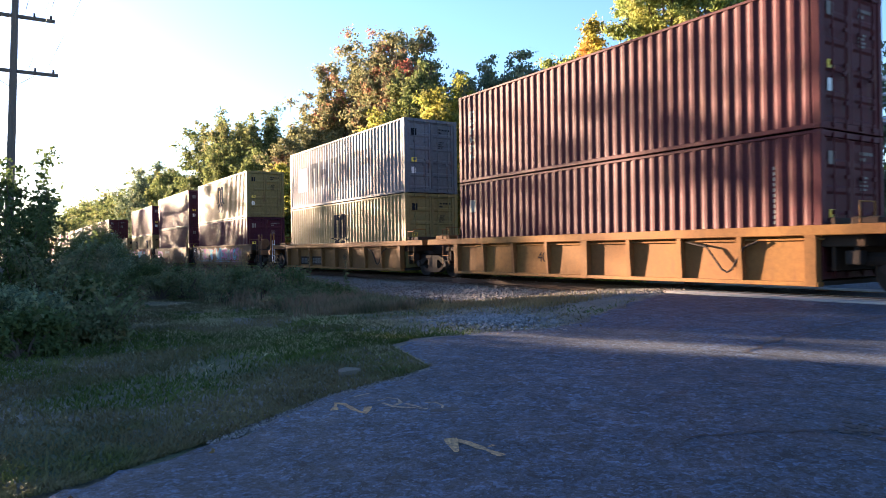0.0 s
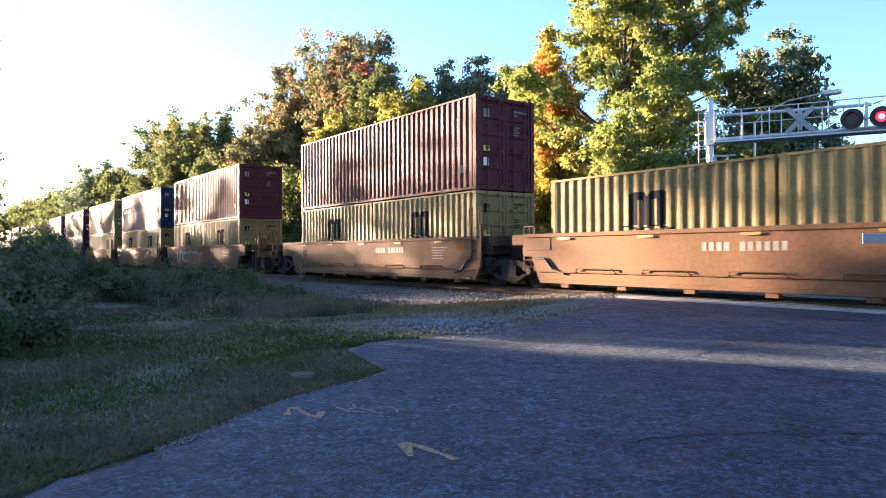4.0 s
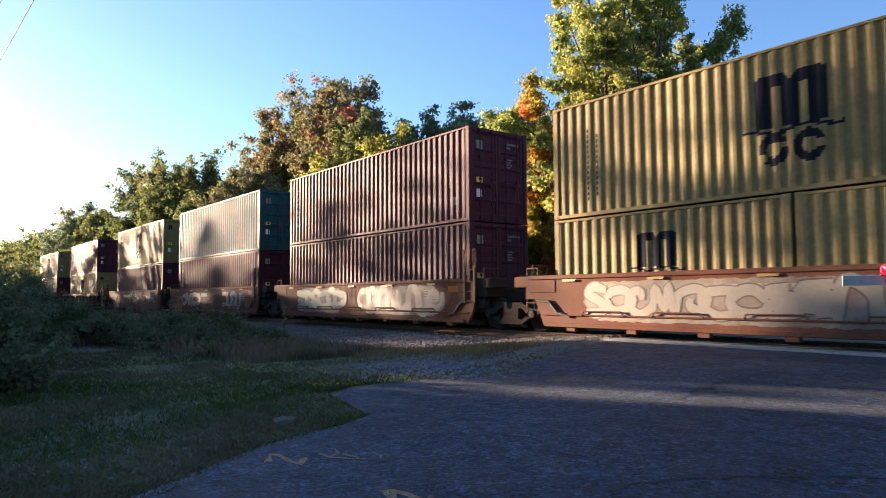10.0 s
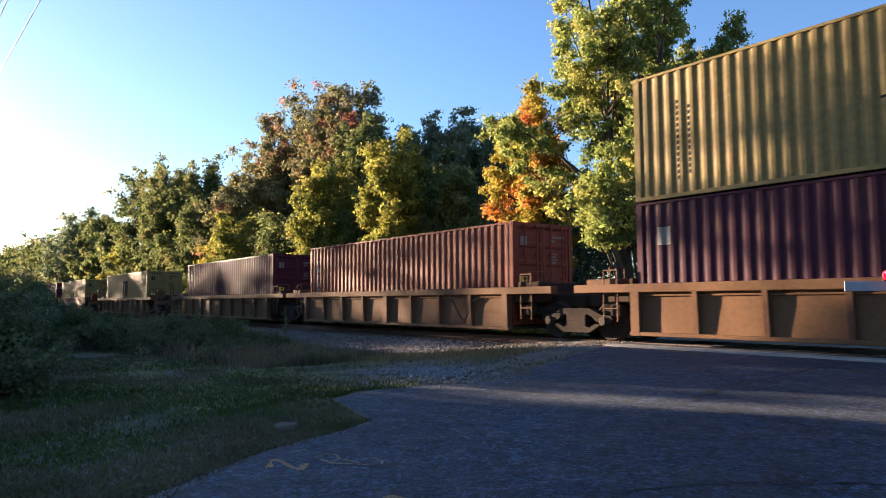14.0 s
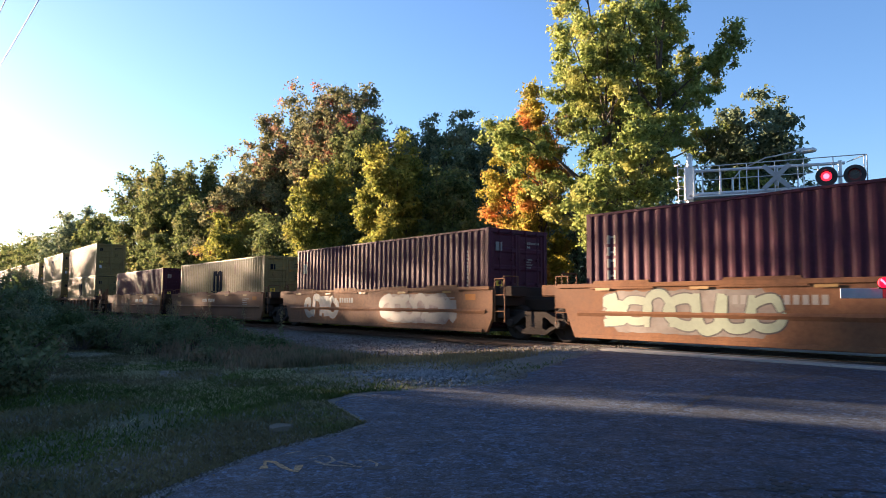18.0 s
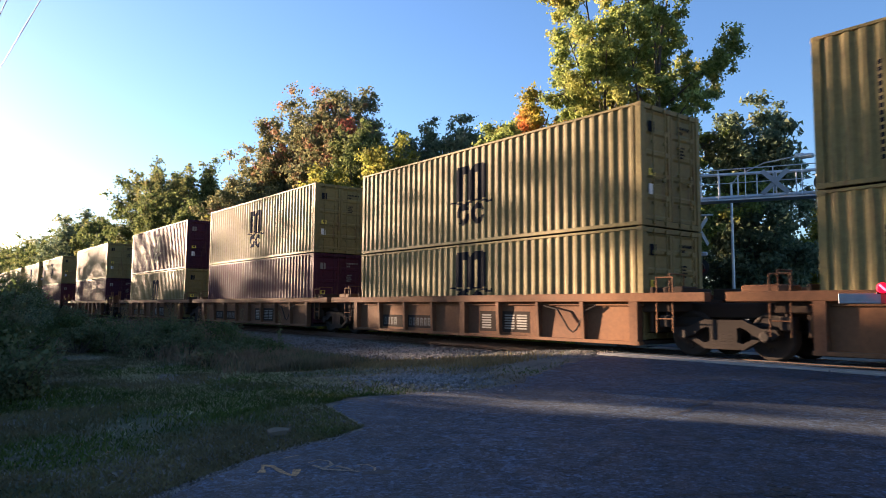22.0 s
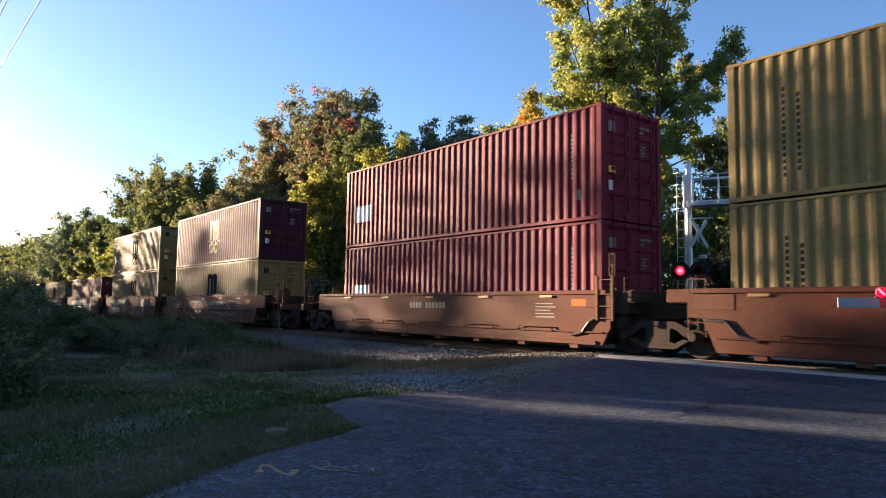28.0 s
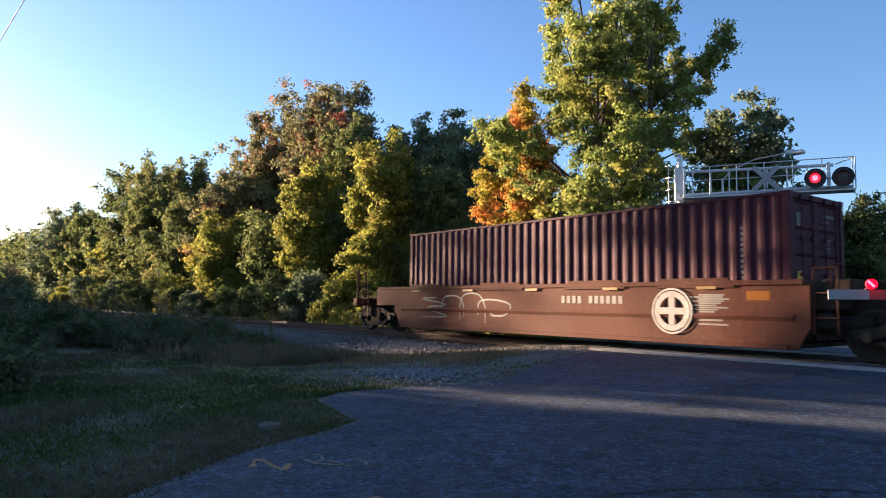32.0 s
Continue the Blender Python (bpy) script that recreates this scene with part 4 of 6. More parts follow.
        part("air_hose", Shape().rod([(x_in - 0.1, -1.46, 0.84), (x_in - 0.3, -1.47, 0.74), (x_in - 0.5, -1.47, 0.5), (x_in - 0.85, -1.46, 0.42)], 0.035), BLACKPAINT, car, "black brake hose")
    else:
        part("hand_rail", Shape().rod([(sx * (x_in + 0.35), -1.38, 0.5), (sx * (x_in + 0.35), -1.38, 1.7), (sx * (x_in + 0.75), -1.38, 1.7), (sx * (x_in + 0.75), -1.38, 0.5)], 0.018).rod([(sx * (x_in + 0.35), -1.38, 0.8), (sx * (x_in + 0.75), -1.38, 0.8)], 0.015).rod([(sx * (x_in + 0.35), -1.38, 1.25), (sx * (x_in + 0.75), -1.38, 1.25)], 0.015), mat, car)
        if sx < 0:
            if pitch_half < 1.75:
                part("end_panel", Shape().block(-x_in - 0.6, -x_in + 0.3, -1.445, -1.42, 1.06, 1.38, 0.008), mat, car)
                part("air_hose", Shape().rod([(-x_in - 0.3, -1.46, 0.86), (-x_in + 0.12, -1.47, 0.84), (-x_in + 0.4, -1.47, 0.56), (-x_in + 0.8, -1.46, 0.46)], 0.035), BLACKPAINT, car, "black brake hose")
            truck(car, sx * (x_in + pitch_half))


def smooth_car(mat, front, rear, gap, label):
    """A well car with plain plate sides."""
    car = root("well_car")
    tagged(car, label, "freight car", "well cars of the train")
    xi = 6.2
    lo, hi = 0.2, 1.49
    ends = {1: 1.25 if front == "c" else 0.3, -1: 1.45 if rear == "c" else 0.75}
    for sy in (-1, 1):
        nose = [(xi + 0.05, lo), (xi + 0.3, 0.62), (xi + 0.3, 1.42)] if ends[1] < 0.4 else [(xi + 0.1, lo), (xi + 0.42, 0.9), (xi + ends[1], 0.9), (xi + ends[1], 1.42)]
        poly = [(-xi - ends[-1], 0.9), (-xi - 0.42, 0.9), (-xi - 0.1, lo)] + nose + [(xi + ends[1] - 0.1, hi), (-xi - ends[-1] + 0.1, hi), (-xi - ends[-1], 1.42)]
        y0, y1 = sorted((sy * 1.34, sy * 1.43))
        w = part("side_wall", Shape().prism_y(poly, y0, y1), mat, car)
        y0, y1 = sorted((sy * 1.43, sy * 1.475))
        part("top_chord", Shape().block(-xi - ends[-1] + 0.1, xi + ends[1] - 0.1, y0, y1, 1.40, 1.5, 0.01), mat, w)
        part("lower_sill", Shape().block(-xi + 0.1, xi - 0.1, y0, y1, 0.2, 0.3, 0.01), mat, w)
        if gap < 3.55:
            s = Shape()
            for a in (-5.0, -3.0, -0.9, 1.3, 3.5):
                s.rod([(a, sy * 1.48, 0.5), (a + 0.06, sy * 1.5, 0.6), (a + 1.15, sy * 1.5, 0.6), (a + 1.25, sy * 1.48, 0.5)], 0.018)
            s.tube((-xi - 0.1, sy * 1.46, 0.5), (xi + 0.1, sy * 1.46, 0.5), 0.022, n=6)
            part("grab_rail", s, mat, w)
            for a in np.arange(-5.4, 5.6, 1.8 if sy < 0 else 9):
                part("sill_bracket", cached(("bracket", mat.name, sy), lambda: Shape().block(-0.13, 0.13, min(sy * 1.3, sy * 1.44), max(sy * 1.3, sy * 1.44), 0.1, 0.21, 0.008).mesh("sill_bracket", mat)), None, w, at=pose(a, 0, 0))
        else:
            part("side_crease", Shape().prism_x([(sy * 1.432, 0.86), (sy * 1.475, 0.80), (sy * 1.432, 0.72)], -xi, xi), mat, w)
            for a in (-4.9, -1.6, 1.6, 4.2):
                part("raised_panel", Shape().prism_y([(a - 0.9, 1.36), (a - 0.75, 1.56), (a + 0.75, 1.56), (a + 0.9, 1.36)], *sorted((sy * 1.40, sy * 1.47))), mat, w)
    part("well_floor", Shape().box(-xi, xi, -1.34, 1.34, 0.22, 0.30), STEEL_DARK, car)
    end_gear(car, mat, 1, xi, front == "c", gap / 2)
    end_gear(car, mat, -1, xi, rear == "c", gap / 2)
    return car


def ribbed_car(mat, front, rear, gap, label):
    """A well car with a heavy top chord and tapered side posts."""
    car = root("well_car")
    tagged(car, label, "freight car", "well cars of the train")
    xi = 6.2
    ends = {1: 2.0 if front == "c" else gap / 2 - 0.3, -1: 2.0 if rear == "c" else gap / 2 - 0.3}
    for sy in (-1, 1):
        sgn = sorted
        w = part("side_wall", Shape().prism_y([(-xi + 0.1, 0.26), (xi - 0.1, 0.26), (xi - 0.1, 1.18), (-xi + 0.1, 1.18)], *sgn((sy * 1.29, sy * 1.33))), mat, car)
        part("top_chord", Shape().block(-xi - ends[-1], xi + ends[1], *sgn((sy * 1.27, sy * 1.5)), 1.17, 1.365, 0.015), mat, w)
        part("bottom_chord", Shape().block(-xi + 0.05, xi - 0.05, *sgn((sy * 1.3, sy * 1.48)), 0.2, 0.285, 0.01), mat, w)
        rib = cached(("rib", mat.name, sy), lambda: Shape().prism_x([(sy * 1.3, 0.28), (sy * 1.44, 0.28), (sy * 1.49, 1.0), (sy * 1.49, 1.18), (sy * 1.3, 1.18)], -0.055, 0.055).mesh("side_post", mat))
        wide = cached(("ribw", mat.name, sy), lambda: Shape().prism_x([(sy * 1.3, 0.2), (sy * 1.485, 0.2), (sy * 1.495, 1.18), (sy * 1.3, 1.18)], -0.11, 0.11).mesh("side_post", mat))
        for i in range(9):
            x = -xi + 0.2 + i * (2 * xi - 0.4) / 8
            part("side_post", wide if i in (0, 4, 8) else rib, None, w, at=pose(x, 0, 0))
        part("pipe", Shape().tube((-xi, sy * 1.37, 1.1), (xi, sy * 1.37, 1.1), 0.022, n=6), mat, w)
    part("well_floor", Shape().box(-xi, xi, -1.3, 1.3, 0.22, 0.30), STEEL_DARK, car)
    part("brake_pipe", Shape().rod([(3.2, -1.42, 1.08), (3.7, -1.45, 0.98), (4.08, -1.46, 0.5), (4.2, -1.46, 0.44), (4.32, -1.46, 0.5), (4.6, -1.45, 0.96), (4.9, -1.42, 1.08)], 0.022), STEEL_DARK, car)
    end_gear(car, mat, 1, xi, front == "c", gap / 2)
    end_gear(car, mat, -1, xi, rear == "c", gap / 2)
    return car


def car_marks(car, kind, y=-1.479):
    """Painted data lines, reflectors and spray work on a car's near side."""
    rng = random.Random(kind * 31 + 5)
    strip = cached("reflector", lambda: Shape().box(-0.21, 0.21, -0.003, 0.002, -0.03, 0.03).mesh("reflector", REFLEX))
    for x in (-5.4, -2.9, -0.4, 2.1, 4.5):
        part("reflector", strip, None, car, at=pose(x, y, 1.36))
    part("colour_patch", cached("patch", lambda: Shape().box(-0.23, 0.23, -0.003, 0.002, -0.09, 0.09).mesh("colour_patch", PATCH)), None, car, at=pose(5.55, -1.434, 1.2))
    s = Shape()
    x0 = (-2.9, -1.5, 0.6, -2.2)[kind % 4]
    for i in range(11):
        if i != 4 and kind not in (8, 39):
            s.box(x0 + i * 0.17, x0 + i * 0.17 + 0.11, -1.437, -1.432, 1.02, 1.2)
    for i in range(5):
        s.box(4.1, 5.0 - rng.uniform(0, 0.4), -1.437, -1.432, 0.82 + i * 0.085, 0.85 + i * 0.085)
    tagged(part("data_lettering", s, FADED, car, "faded white painted data lines as bars"), kind="stuff")


def tonnage_panel(car):
    """A dark panel with the painted load mark at the rear end."""
    panel = part("repainted_panel", Shape().box(-6.95, -5.85, -1.4495, -1.4325, 0.72, 1.39), PRIMER, car, "dark repainted panel with a white load mark")
    number_part(panel, "125 T", -6.42, -1.4505, 1.12, 0.24, WHITE)


def owner_blocks(car):
    """A large faded red owner's mark in plain block shapes."""
    s = Shape()
    for x in (0.75, 1.4, 2.05):
        s.box(x, x + 0.5, -1.437, -1.432, 1.2, 1.34).box(x + 0.06, x + 0.44, -1.437, -1.432, 0.84, 1.14)
    tagged(part("owner_mark", s, FADED_RED, car, "large faded red painted mark in plain blocks"), kind="stuff")


FADED_RED = surface("faded_red_lettering_paint", (0.17, 0.05, 0.03), (0.15, 0.075, 0.04), rough=0.8, big=2.5, amount=0.9, gloss=0.1)
PRIMER = surface("dark_primer_patch", (0.035, 0.031, 0.028), (0.025, 0.021, 0.018), rough=0.8, gloss=0.1)
SPRAY = [surface("spray_" + n, c, rough=0.6) for n, c in (("white", (0.165, 0.146, 0.120)), ("teal", (0.090, 0.285, 0.338)), ("pink", (0.315, 0.075, 0.180)), ("pale_green", (0.195, 0.225, 0.150)), ("black", (0.034, 0.026, 0.022)), ("silver", (0.150, 0.131, 0.109)), ("orange_brown", (0.225, 0.090, 0.038)))]


MIST = [surface("sprayed_mist_" + n, c, d, rough=0.7, big=2.2, amount=1.0) for n, c, d in (("pale", (0.14, 0.118, 0.098), (0.085, 0.058, 0.044)), ("blue", (0.083, 0.165, 0.203), (0.165, 0.075, 0.045)), ("pink", (0.195, 0.083, 0.143), (0.180, 0.090, 0.045)))]


CURLS = [
    [(0.85, 0.9), (0.4, 1.0), (0.15, 0.75), (0.5, 0.52), (0.85, 0.3), (0.55, 0.02), (0.12, 0.1)],
    [(0.12, 0.0), (0.12, 0.6), (0.3, 0.98), (0.68, 0.98), (0.88, 0.6), (0.88, 0.0)],
    [(0.5, 1.0), (0.15, 0.75), (0.15, 0.25), (0.5, 0.0), (0.85, 0.25), (0.85, 0.7), (0.55, 0.9)],
    [(0.12, 1.0), (0.15, 0.4), (0.35, 0.02), (0.7, 0.05), (0.85, 0.4), (0.88, 1.0)],
    [(0.85, 0.95), (0.3, 0.9), (0.1, 0.45), (0.4, 0.05), (0.85, 0.2), (0.8, 0.55), (0.5, 0.5)],
    [(0.1, 0.1), (0.2, 0.95), (0.42, 0.25), (0.6, 0.95), (0.8, 0.15), (0.95, 0.6)],
]


def graffiti(car, x0, x1, z0, z1, fill, line, seed, y=-1.436, many=False):
    """Sprayed curls with an outline; a thin line alone where both paints are one."""
    rng = random.Random(seed)
    n = max(1, int((x1 - x0) / (0.95 if fill == line else 0.62) + 0.5))
    w = (x1 - x0) / n
    thin = fill == line
    if not thin and (many or x1 - x0 > 3.3):
        s = Shape()
        k = int((x1 - x0) / 0.12)
        v = []
        for i in range(k + 1):
            x = x0 - 0.1 + (x1 - x0 + 0.2) * i / k
            edge = min(1.0, i / 4, (k - i) / 4)
            v += [(x, y - 0.0008, 0.82 - (0.82 - z0) * edge * rng.uniform(0.92, 1.0)), (x, y - 0.0008, 0.82 + (min(z1, 1.37) - 0.82) * edge * rng.uniform(0.9, 1.0))]
        s.add(v, [(2 * i, 2 * i + 1, 2 * i + 3, 2 * i + 2) for i in range(k)])
        part("sprayed_ground", s, MIST[(1, 2)[seed % 2] if many else 0], car, "hazy pale sprayed ground coat")
    for i in range(n):
        curl = CURLS[rng.randrange(len(CURLS))]
        if rng.random() < 0.5:
            curl = [(b, a) for a, b in curl]
        if rng.random() < 0.5:
            curl = [(1 - a, 1 - b * 0.9) for a, b in curl]
        c = [Vector((x0 + (i + (1.25 * a - 0.12 if not thin else a * 1.6 - 0.3)) * w, 0, z0 + (z1 - z0) * (0.14 + 0.72 * b))) + Vector((rng.uniform(-0.04, 0.04), 0, rng.uniform(-0.05, 0.05))) for a, b in curl]
        c = [c[0] * 2 - c[1]] + c + [c[-1] * 2 - c[-2]]
        line_pts = []
        for k in range(1, len(c) - 2):
            a, b, d, e = c[k - 1:k + 3]
            for q in range(5):
                t = q / 5
                line_pts.append(0.5 * (2 * b + (d - a) * t + (2 * a - 5 * b + 4 * d - e) * t * t + (3 * b - a - 3 * d + e) * t ** 3))
        line_pts.append(c[-2])
        r = rng.uniform(0.085, 0.125)
        outline = None
        for name, ww, up, paint_of in (("sprayed_outline", 0.022 if thin else r + 0.032, 0.0015, line), ("sprayed_fill", r, 0.0065, fill)):
            if thin and outline:
                continue
            s = Shape()
            v = []
            for k, p in enumerate(line_pts):
                d = (line_pts[min(k + 1, len(line_pts) - 1)] - line_pts[max(k - 1, 0)]).normalized()
                o = Vector((-d.z, 0, d.x)) * ww * (0.7 + 0.3 * min(1, k / 3, (len(line_pts) - 1 - k) / 3))
                for e in (p - o, p + o):
                    v.append((e.x, y - up - 0.00012 * k - 0.00004 * (i % 2), min(max(e.z, 0.32), 1.38)))
            s.add(v, [(2 * k, 2 * k + 1, 2 * k + 3, 2 * k + 2) for k in range(len(line_pts) - 1)])
            got = part(name, s, paint_of if up < 0.002 or not many else SPRAY[(0, 1, 2, 1, 6)[rng.randrange(5)]], outline or car, "sprayed graffiti curl")
            outline = outline or got


def number_part(parent, text, x, y, z, size, mat):
    """Painted numerals lying on a car's near side."""
    c = bpy.data.curves.new("numerals", "FONT")
    c.body, c.size, c.align_x = text, size, "CENTER"
    ob = bpy.data.objects.new("numerals", c)
    me = bpy.data.meshes.new_from_object(ob)
    bpy.data.objects.remove(ob)
    me.materials.clear()
    me.materials.append(mat)
    part("painted_number", me, None, parent, "painted number", at=pose(x, y, z, 90, 0, 0))


def ribbed_marks(car, i):
    """Car number as bars on a darker patch, and the owner's mark as striped blocks."""
    if i in (1, 27, 28, 29, 30, 31, 32):
        part("number_patch", Shape().box(-4.42, -1.6, -1.3335, -1.331, 0.36, 0.76), SHADE_AND_PATCH_BROWN, car, "dark repainted patch")
        s = Shape()
        for x in [-4.32 + 0.2 * k for k in range(4)] + [-2.86 + 0.2 * k for k in range(6)]:
            s.box(x, x + 0.05, -1.3365, -1.3345, 0.43, 0.68).box(x + 0.085, x + 0.13, -1.3365, -1.3345, 0.43, 0.68).box(x + 0.05, x + 0.085, -1.3365, -1.3345, 0.63, 0.68)
        tagged(part("data_lettering", s, WORN, car, "faded white car number as bars"), kind="stuff")
    if i in (29, 30, 31):
        part("owner_mark", Shape().box(0.62, 2.62, -1.3335, -1.331, 0.36, 0.92), SHADE_AND_PATCH_BROWN, car, "dark owner's panel")
        for x in (0.72, 1.66, 2.13):
            s = Shape()
            for k in range(6):
                s.box(x, x + 0.38, -1.3375, -1.3345, 0.44 + 0.07 * k, 0.482 + 0.07 * k)
            tagged(part("owner_mark", s, FADED, car, "striped white block of the owner's mark"), kind="stuff")


def disc_mark(car, x):
    """A round badge: two rings and a broad cross."""
    s = Shape()
    n, y, z = 36, -1.4805, 0.88
    for r0, r1 in ((0.30, 0.42), (0.445, 0.485)):
        v = []
        for i in range(n):
            c, d = math.cos(6.28318 * i / n), math.sin(6.28318 * i / n)
            v += [(x + r0 * c, y, z + r0 * d), (x + r1 * c, y, z + r1 * d)]
        s.add(v, [(2 * i, 2 * i + 1, (2 * i + 3) % (2 * n), (2 * i + 2) % (2 * n)) for i in range(n)])
    s.box(x - 0.29, x + 0.29, y - 0.001, y + 0.003, z - 0.07, z + 0.07).box(x - 0.07, x + 0.07, y - 0.002, y + 0.002, z - 0.29, z + 0.29)
    part("round_emblem", s, BADGE, car, "round worn white emblem in plain shapes")
    s = Shape()
    for k, w in enumerate((0.8, 0.95, 0.7, 0.9, 0.5, 0.0, 0.75, 0.9)):
        if w:
            s.box(x + 0.6, x + 0.6 + 0.7 * w, -1.437, -1.432, 1.2 - k * 0.085, 1.235 - k * 0.085)
    tagged(part("data_lettering", s, FADED, car, "faded white painted data lines as bars"), kind="stuff")


M = "maroon"
YB = (("bars", NAVY), ("hinge_words", NAVY))
MB = (("bars", OCHRE), ("hinge_words", NAVY))
# distance of the load's front behind the crossing's zero, car kind, paint, joints, lower load, upper load
CONSIST = [
    (7.1, "r", "gold", "ca", ["red"], "red"),
    (23.0, "r", "gold", "ac", ["yellow"], "grey"),
    (42.8, "s", "tan", "ca", [M], "yellow"),
    (58.2, "s", "tan", "aa", [M], M),
    (73.8, "s", "tan", "aa", ["yellow", "yellow"], M),
    (89.6, "s", "tan", "aa", ["yellow", "yellow"], None),
    (104.9, "s", "tan", "ac", ["yellow", "yellow"], "red"),
    (124.75, "s", "tan", "ca", ["yellow", "yellow"], "red"),
    (140.35, "s", "tan", "aa", ["yellow", "yellow"], "blue"),
    (155.75, "s", "gold", "aa", ["yellow", "red"], "yellow"),
    (171.3, "s", "gold", "aa", ["blue", "yellow"], M),
    (186.8, "s", "tan", "ac", [M, "blue"], M),
    (206.6, "s", "tan", "ca", ["yellow", M], "yellow"),
    (222.1, "s", "brown", "aa", ["yellow", "yellow"], "yellow"),
    (237.7, "s", "brown", "aa", [M], M),
    (253.2, "s", "brown", "aa", [M], "teal"),
    (268.75, "s", "brown", "ac", [M], "yellow"),
    (288.45, "r", "tan", "cc", ["yellow"], "purple"),
    (308.4, "r", "tan", "ca", ["purple"], "yellow"),
    (324.7, "r", "tan", "aa", ["orange"], None),
    (340.6, "r", "tan", "ac", [M], None),
    (361.7, "r", "tan", "cc", ["yellow"], None),
    (382.85, "w", "rust", "ca", ["yellow"], None),
    (398.6, "w", "rust", "aa", [M], None),
    (414.4, "w", "rust", "aa", [M], None),
    (430.0, "w", "rust", "aa", ["yellow"], None),
    (445.9, "w", "rust", "ac", ["purple"], None),
    (465.8, "r", "rust", "ca", ["yellow"], "yellow"),
    (481.9, "r", "rust", "aa", ["yellow"], "yellow"),
    (497.9, "r", "rust", "aa", ["yellow"], "yellow"),
    (513.8, "r", "rust", "aa", [M], "yellow"),
    (529.9, "r", "rust", "ac", ["yellow"], "purple"),
    (549.9, "r", "rust", "cc", ["purple"], "yellow"),
    (569.9, "s", "brown", "ca", [M], "yellow"),
    (585.5, "s", "brown", "aa", ["yellow"], "yellow"),
    (601.1, "s", "brown", "aa", ["yellow"], "yellow"),
    (616.8, "s", "brown", "aa", ["yellow"], "yellow"),
    (632.25, "s", "brown", "ac", ["crimson"], "crimson"),
    (652.5, "w", "brown", "ca", ["yellow"], "purple"),
    (668.3, "w", "brown", "aa", ["yellow"], "yellow"),
    (684.25, "w", "brown", "aa", [M], None),
    (700.2, "w", "brown", "aa", ["yellow"], None),
    (716.4, "w", "brown", "ac", [M], None),
]
COLOUR_WORDS = {"maroon": "maroon", "red": "faded red", "crimson": "crimson", "orange": "orange-red", "yellow": "sand-yellow", "grey": "light grey", "blue": "deep blue", "teal": "teal", "purple": "dark plum"}
CAR_WORDS = {"gold": "yellow", "rust": "orange-brown", "tan": "dusty tan", "brown": "red-brown"}
MOVING = []
# cars with a painted 40, and where along the side
FORTY = {0: -1.8, 1: 0.85, 6: -5.3, 7: -5.4, 9: -5.4, 11: -5.5, 27: 0.9}
# which car, from, to, fill and outline of its spray work
SPRAYED = [(2, -5.6, -1.2, 1, 2), (2, -1.0, 3.0, 0, 1), (2, 3.1, 5.6, 2, 4), (4, -5.2, -1.8, 3, 4), (4, -1.2, 3.4, 5, 2), (3, -5.4, -3.4, 2, 5), (7, -4.6, -2.6, 5, 4), (12, 0.6, 5.3, 0, 4),
           (13, -4.9, 4.6, 0, 4), (14, -4.8, -1.0, 3, 0), (14, 0.2, 5.0, 0, 5), (15, -4.4, -1.6, 0, 5), (15, 2.0, 4.4, 0, 4), (16, -4.2, 1.0, 5, 5), (16, 2.6, 5.2, 5, 5), (23, -5.4, -1.2, 3, 4), (24, -4.8, -2.2, 5, 0), (24, 0.8, 4.8, 0, 5), (35, -4.8, -1.6, 0, 5),
           (36, -0.6, 4.8, 1, 3), (38, -4.4, -0.8, 0, 0), (38, 0.8, 4.0, 5, 5), (39, -4.5, -0.6, 0, 5), (40, -4.6, 1.6, 3, 4), (41, -5.9, 3.6, 5, 0), (42, -5.0, -1.4, 5, 5)]


def marks_for(colour, upper, i):
    if colour == "yellow":
        return YB[1:] if upper and i in (28, 33) else YB
    if colour == "purple":
        return MB if upper else (("plate", FADED),)
    if colour == "grey":
        return (("word", GREY_LETTERS), ("square", SKYBLUE), ("spark", PALE_EMBLEM))
    if colour == "blue":
        return (("long_word", WHITE), ("corner_lines", FADED))
    if colour == "crimson":
        return (("small", WHITE), ("corner_lines", FADED))
    if colour == "teal":
        return ()
    return ((("plate", FADED), ("corner_lines", FADED)), (("column", FADED),), (("corner_lines", FADED),), (("column", FADED), ("corner_lines", FADED)))[i % 4]


